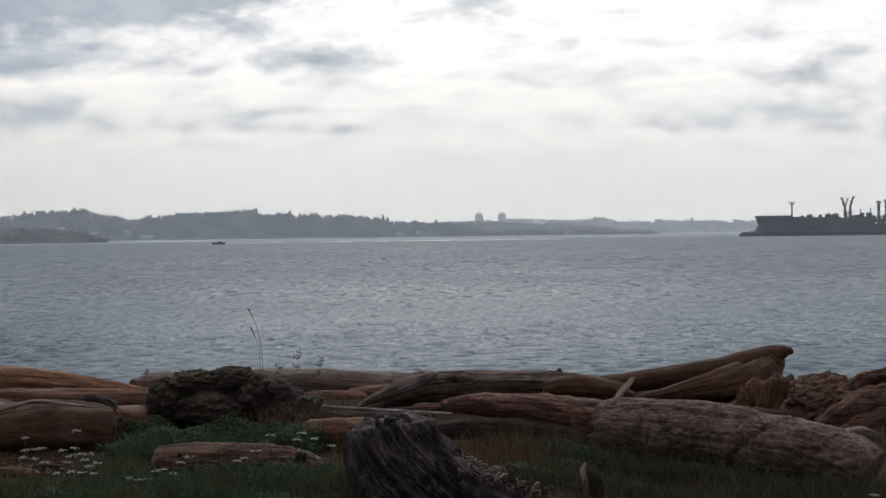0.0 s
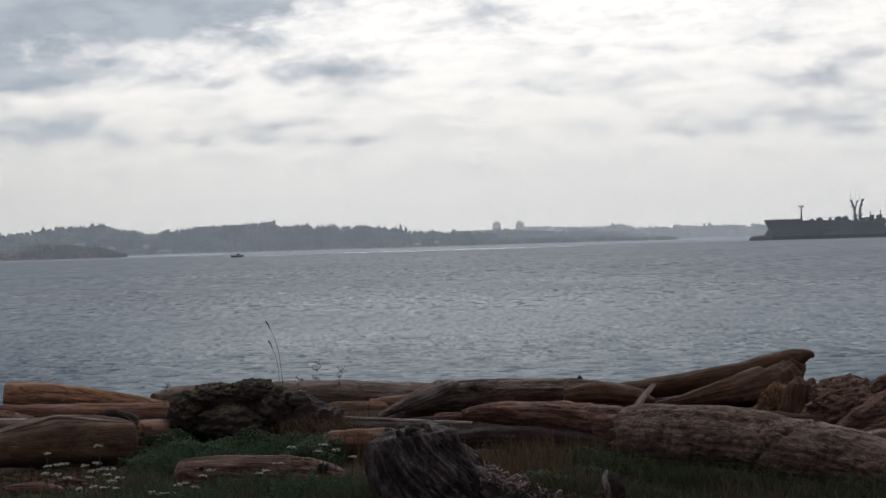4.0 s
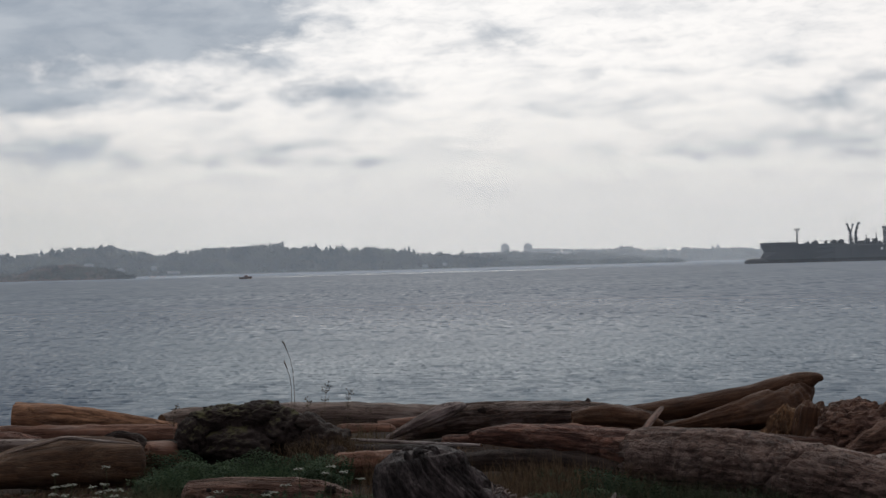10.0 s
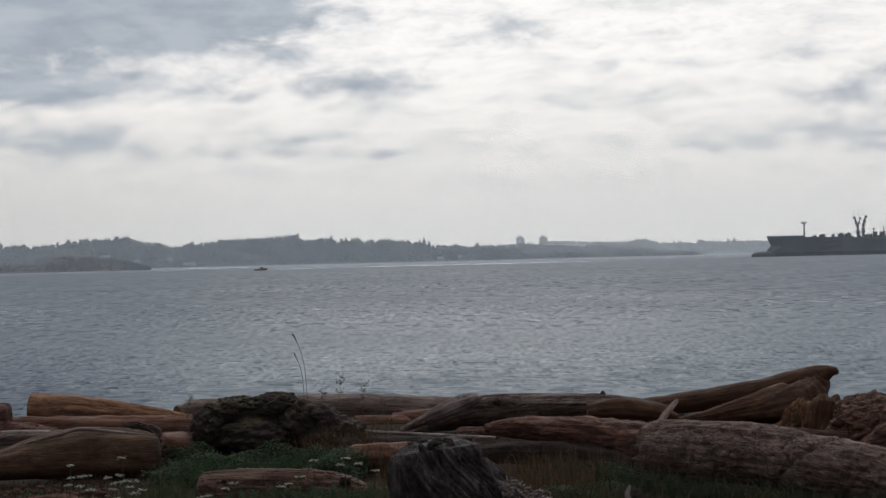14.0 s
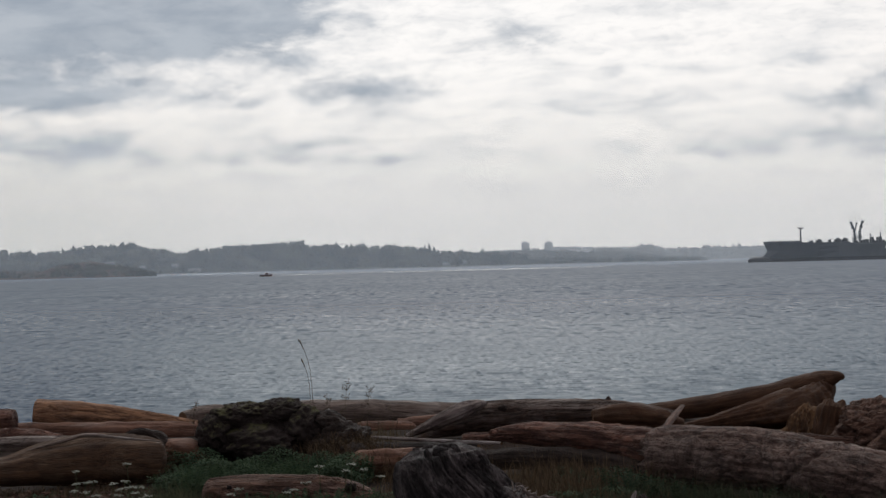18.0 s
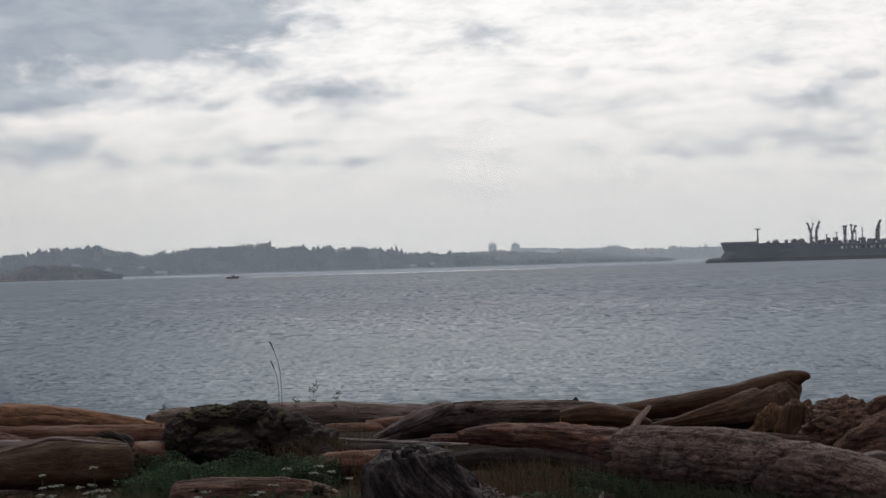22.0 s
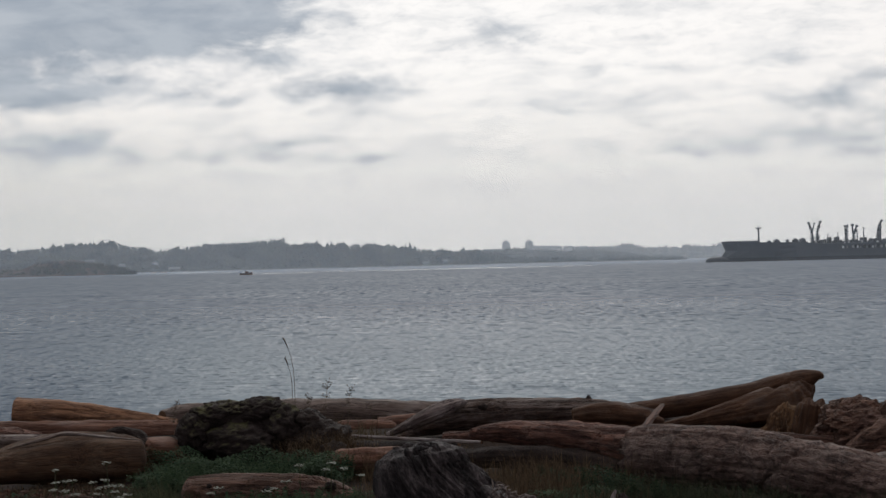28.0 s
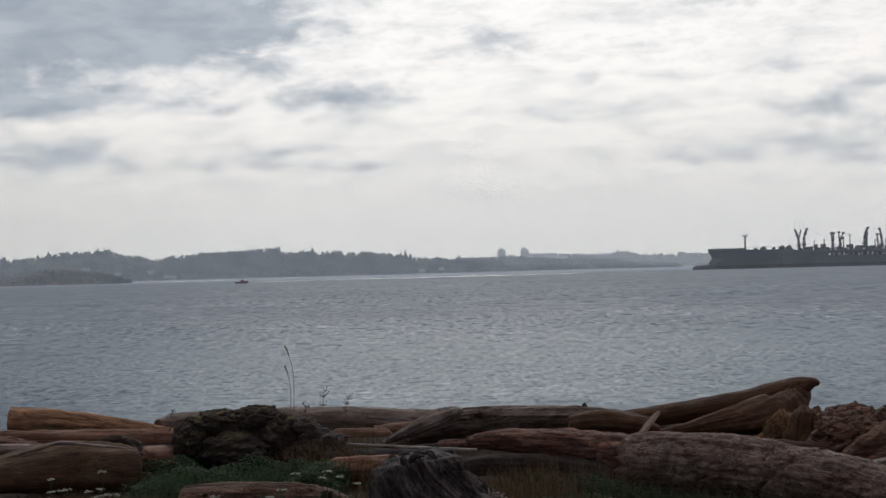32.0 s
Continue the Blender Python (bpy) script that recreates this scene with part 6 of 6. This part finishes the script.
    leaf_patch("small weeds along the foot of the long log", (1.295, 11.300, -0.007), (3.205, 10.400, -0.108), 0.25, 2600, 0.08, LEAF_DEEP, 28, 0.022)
    leaf_patch("trampled weeds along the near edge of the berm", (-2.790, 9.600, 0.051), (3.387, 9.400, -0.114), 0.45, 6000, 0.05, LEAF, 29, 0.022)
    grass_patch("thin upright grass in front of the long log", (1.080, 11.100, -0.052), (3.174, 10.300, -0.092), 0.3, 700, 0.27, GRASS, 31, 0.3, 0.005, 0.05)
    grass_patch("thin upright dry grass in front of the long log", (0.757, 11.400, -0.052), (3.174, 10.300, -0.092), 0.3, 500, 0.27, STRAW_DARK, 32, 0.35, 0.005, 0.05)
    grass_patch("feathery weeds before the short log", (-1.136, 10.200, -0.006), (-0.230, 10.100, -0.005), 0.3, 2600, 0.26, GRASS, 33, 0.4, 0.006, 0.07)
    grass_patch("feathery weeds among the white flowers", (-2.680, 10.300, 0.038), (-1.426, 10.300, 0.018), 0.35, 1200, 0.24, GRASS, 34, 0.4, 0.006, 0.07)
    sprig_patch("feathery green weeds in the foreground", (-2.723, 10.200, 0.048), (-0.230, 10.100, 0.023), 0.45, 520, 0.17, LEAF, 41)
    sprig_patch("feathery weeds in front of the short log", (-1.328, 10.350, -0.009), (-0.375, 10.300, -0.006), 0.2, 260, 0.22, LEAF, 42)
    sprig_patch("feathery weeds in front of the long log", (0.723, 10.900, -0.035), (3.174, 10.300, -0.109), 0.45, 420, 0.11, LEAF_DEEP, 43)
    sprig_patch("dry feathery weeds in front of the long log", (0.948, 10.900, -0.020), (3.174, 10.300, -0.109), 0.4, 160, 0.14, STRAW_DARK, 44)
    sprig_patch("feathery dark green weeds at the foot of the mossy stump", (-1.959, 12.100, 0.056), (-0.601, 12.100, 0.055), 0.3, 300, 0.22, LEAF, 45)
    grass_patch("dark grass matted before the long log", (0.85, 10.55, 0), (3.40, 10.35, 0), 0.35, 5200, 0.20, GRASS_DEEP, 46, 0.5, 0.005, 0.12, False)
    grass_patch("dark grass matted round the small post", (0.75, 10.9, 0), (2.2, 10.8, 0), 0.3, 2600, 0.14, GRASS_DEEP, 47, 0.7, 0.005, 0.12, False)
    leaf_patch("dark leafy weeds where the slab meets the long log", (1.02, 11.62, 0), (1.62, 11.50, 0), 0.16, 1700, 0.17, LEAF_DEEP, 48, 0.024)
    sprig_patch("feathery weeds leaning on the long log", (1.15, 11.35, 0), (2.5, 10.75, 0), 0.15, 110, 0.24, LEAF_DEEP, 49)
    grass_patch("dead grass growing out of the dark stump", (-1.02, 12.84, 0), (-0.66, 12.80, 0), 0.06, 1300, 0.20, STRAW_DARK, 56, 0.9, 0.004, 0.06, False, 0.17)
    grass_patch("sparse dry stems in front of the dark log", (0.35, 11.9, 0), (1.50, 11.7, 0), 0.15, 420, 0.36, STRAW_DARK, 57, 0.3, 0.004, 0.12, False)
    grass_patch("dark grass matted under the big smooth log", (-3.5, 11.75, 0), (-2.2, 11.85, 0), 0.25, 2600, 0.09, STRAW_DARK, 58, 0.8, 0.005, 0.12, False)
    bark_litter((-3.3, 11.5, 0), (-2.3, 11.5, 0), 0.35, 170, 59)
    grass_patch("dry grass arching off the dark stump", (-0.66, 12.45, 0), (-0.40, 12.40, 0), 0.12, 900, 0.34, STRAW_DARK, 53, 0.6, 0.004, 0.08, False)
    grass_patch("brown grass in front of the short tan log", (-0.42, 11.75, 0), (0.10, 11.70, 0), 0.12, 900, 0.20, STRAW_DARK, 54, 0.5, 0.004, 0.10, False)
    grass_patch("tall brown grass beside the charcoal stump", (0.50, 11.10, 0), (1.00, 11.10, 0), 0.15, 900, 0.27, STRAW_DARK, 55, 0.4, 0.004, 0.10, False)
    bark_litter((-2.85, 10.75, 0), (-1.95, 10.35, 0), 0.35, 150, 51)
    bark_litter((0.55, 10.5, 0), (1.4, 10.3, 0), 0.3, 90, 52)
    one = [(-2.379, 10.600, 0.250), (-2.347, 10.700, 0.244), (-2.272, 10.600, 0.263), (-2.146, 10.600, 0.246), (-2.094, 10.700, 0.247), (-2.055, 10.600, 0.371), (-2.073, 10.500, 0.223), (-2.039, 10.600, 0.223), (-1.985, 10.600, 0.222), (-2.352, 10.400, 0.230),
           (-2.212, 10.400, 0.199), (-1.985, 10.500, 0.196), (-1.907, 10.500, 0.177), (-1.938, 10.400, 0.170), (-2.122, 10.300, 0.142), (-2.035, 10.300, 0.151), (-1.985, 10.400, 0.132)]
    two = [(-1.889, 10.300, 0.138), (-2.117, 10.100, 0.078), (-1.670, 10.300, 0.106), (-1.617, 10.300, 0.095), (-1.558, 10.300, 0.097), (-1.516, 10.400, 0.135), (-1.474, 10.400, 0.142), (-1.421, 10.400, 0.116), (-1.380, 10.500, 0.172), (-1.326, 10.500, 0.207),
           (-1.014, 10.400, 0.191), (-0.971, 10.400, 0.205), (-0.822, 10.600, 0.324), (-0.650, 10.500, 0.305), (-0.616, 10.600, 0.335), (-0.536, 10.500, 0.310), (-0.432, 10.500, 0.265)]
    three = [(-2.404, 10.700, 0.317), (-0.898, 10.500, 0.237), (2.901, 10.000, -0.026), (-2.282, 10.400, 0.222), (-2.092, 10.500, 0.184)]
    for k, p in enumerate(one + two + three):
        yarrow(p, 100 + k)
    for k, (a, b, kind) in enumerate((((-1.083, 13.600, 0.080), (-1.192, 13.600, 0.997), "nod"), ((-1.127, 13.600, 0.080), (-1.181, 13.600, 0.840), "nod"), ((-0.851, 13.700, 0.111), (-0.830, 13.700, 0.673), "weed"), ((-0.650, 13.700, 0.108), (-0.648, 13.700, 0.600), "weed"),
                                      ((-1.014, 13.700, 0.114), (-0.990, 13.700, 0.534), "weed"), ((-0.435, 13.700, 0.129), (-0.459, 13.700, 0.419), "nod"), ((-2.099, 13.800, 0.119), (-2.108, 13.800, 0.495), "weed"))):
        dry_stalk((a[0], a[1], ground_z(a[0], a[1]) - 0.02), b, 200 + k, kind)


build_logs()
build_stumps()
build_plants()


# ================= what moves =================
def motions():
    knots = 1.533
    walk(ship, [(t, pose(SHIP_AT[0] - knots * (t - 22.5), SHIP_AT[1], SEA)) for t in (0, 8, 16, 24, 32)])
    walk(sea, [(t, pose(0.18 * t, -0.85 * t, SEA)) for t in (0, 8, 16, 24, 32)])
    # the stalks nod in the wind: degrees of lean at each time
    gusts = ((0, 1.5), (1.5, 0.8), (3, 0), (4.5, 1.2), (6, 2.4), (7.5, 3.0), (9, 3.6), (10, 5.0), (12, 5.6), (14, 2.4), (15.5, 3.5), (17, 6.0), (18, 2.8), (20, 6.6), (22, 4.6), (23, 7.0), (24, 5.6), (26, 5.6), (27.5, 5.0), (29, 4.6), (31, 7.6), (32, 7.8))
    for k, stalk in enumerate(STALKS):
        foot = tuple(stalk.location)
        share = 1.0 if k < 2 else 0.3
        walk(stalk, [(t, pose(*foot, 0.2 * share * lean, share * lean + (0.4 * math.sin(2.1 * t + k) if k else 0), 0)) for t, lean in gusts])
    walk(boat, [(t, pose(BOAT_AT[0] - 0.01 * t, BOAT_AT[1], SEA + 0.06 * math.sin(1.7 * t), 1.5 * math.sin(1.3 * t), 1.0 * math.sin(1.7 * t + 1), 0)) for t in range(0, 33)])


motions()
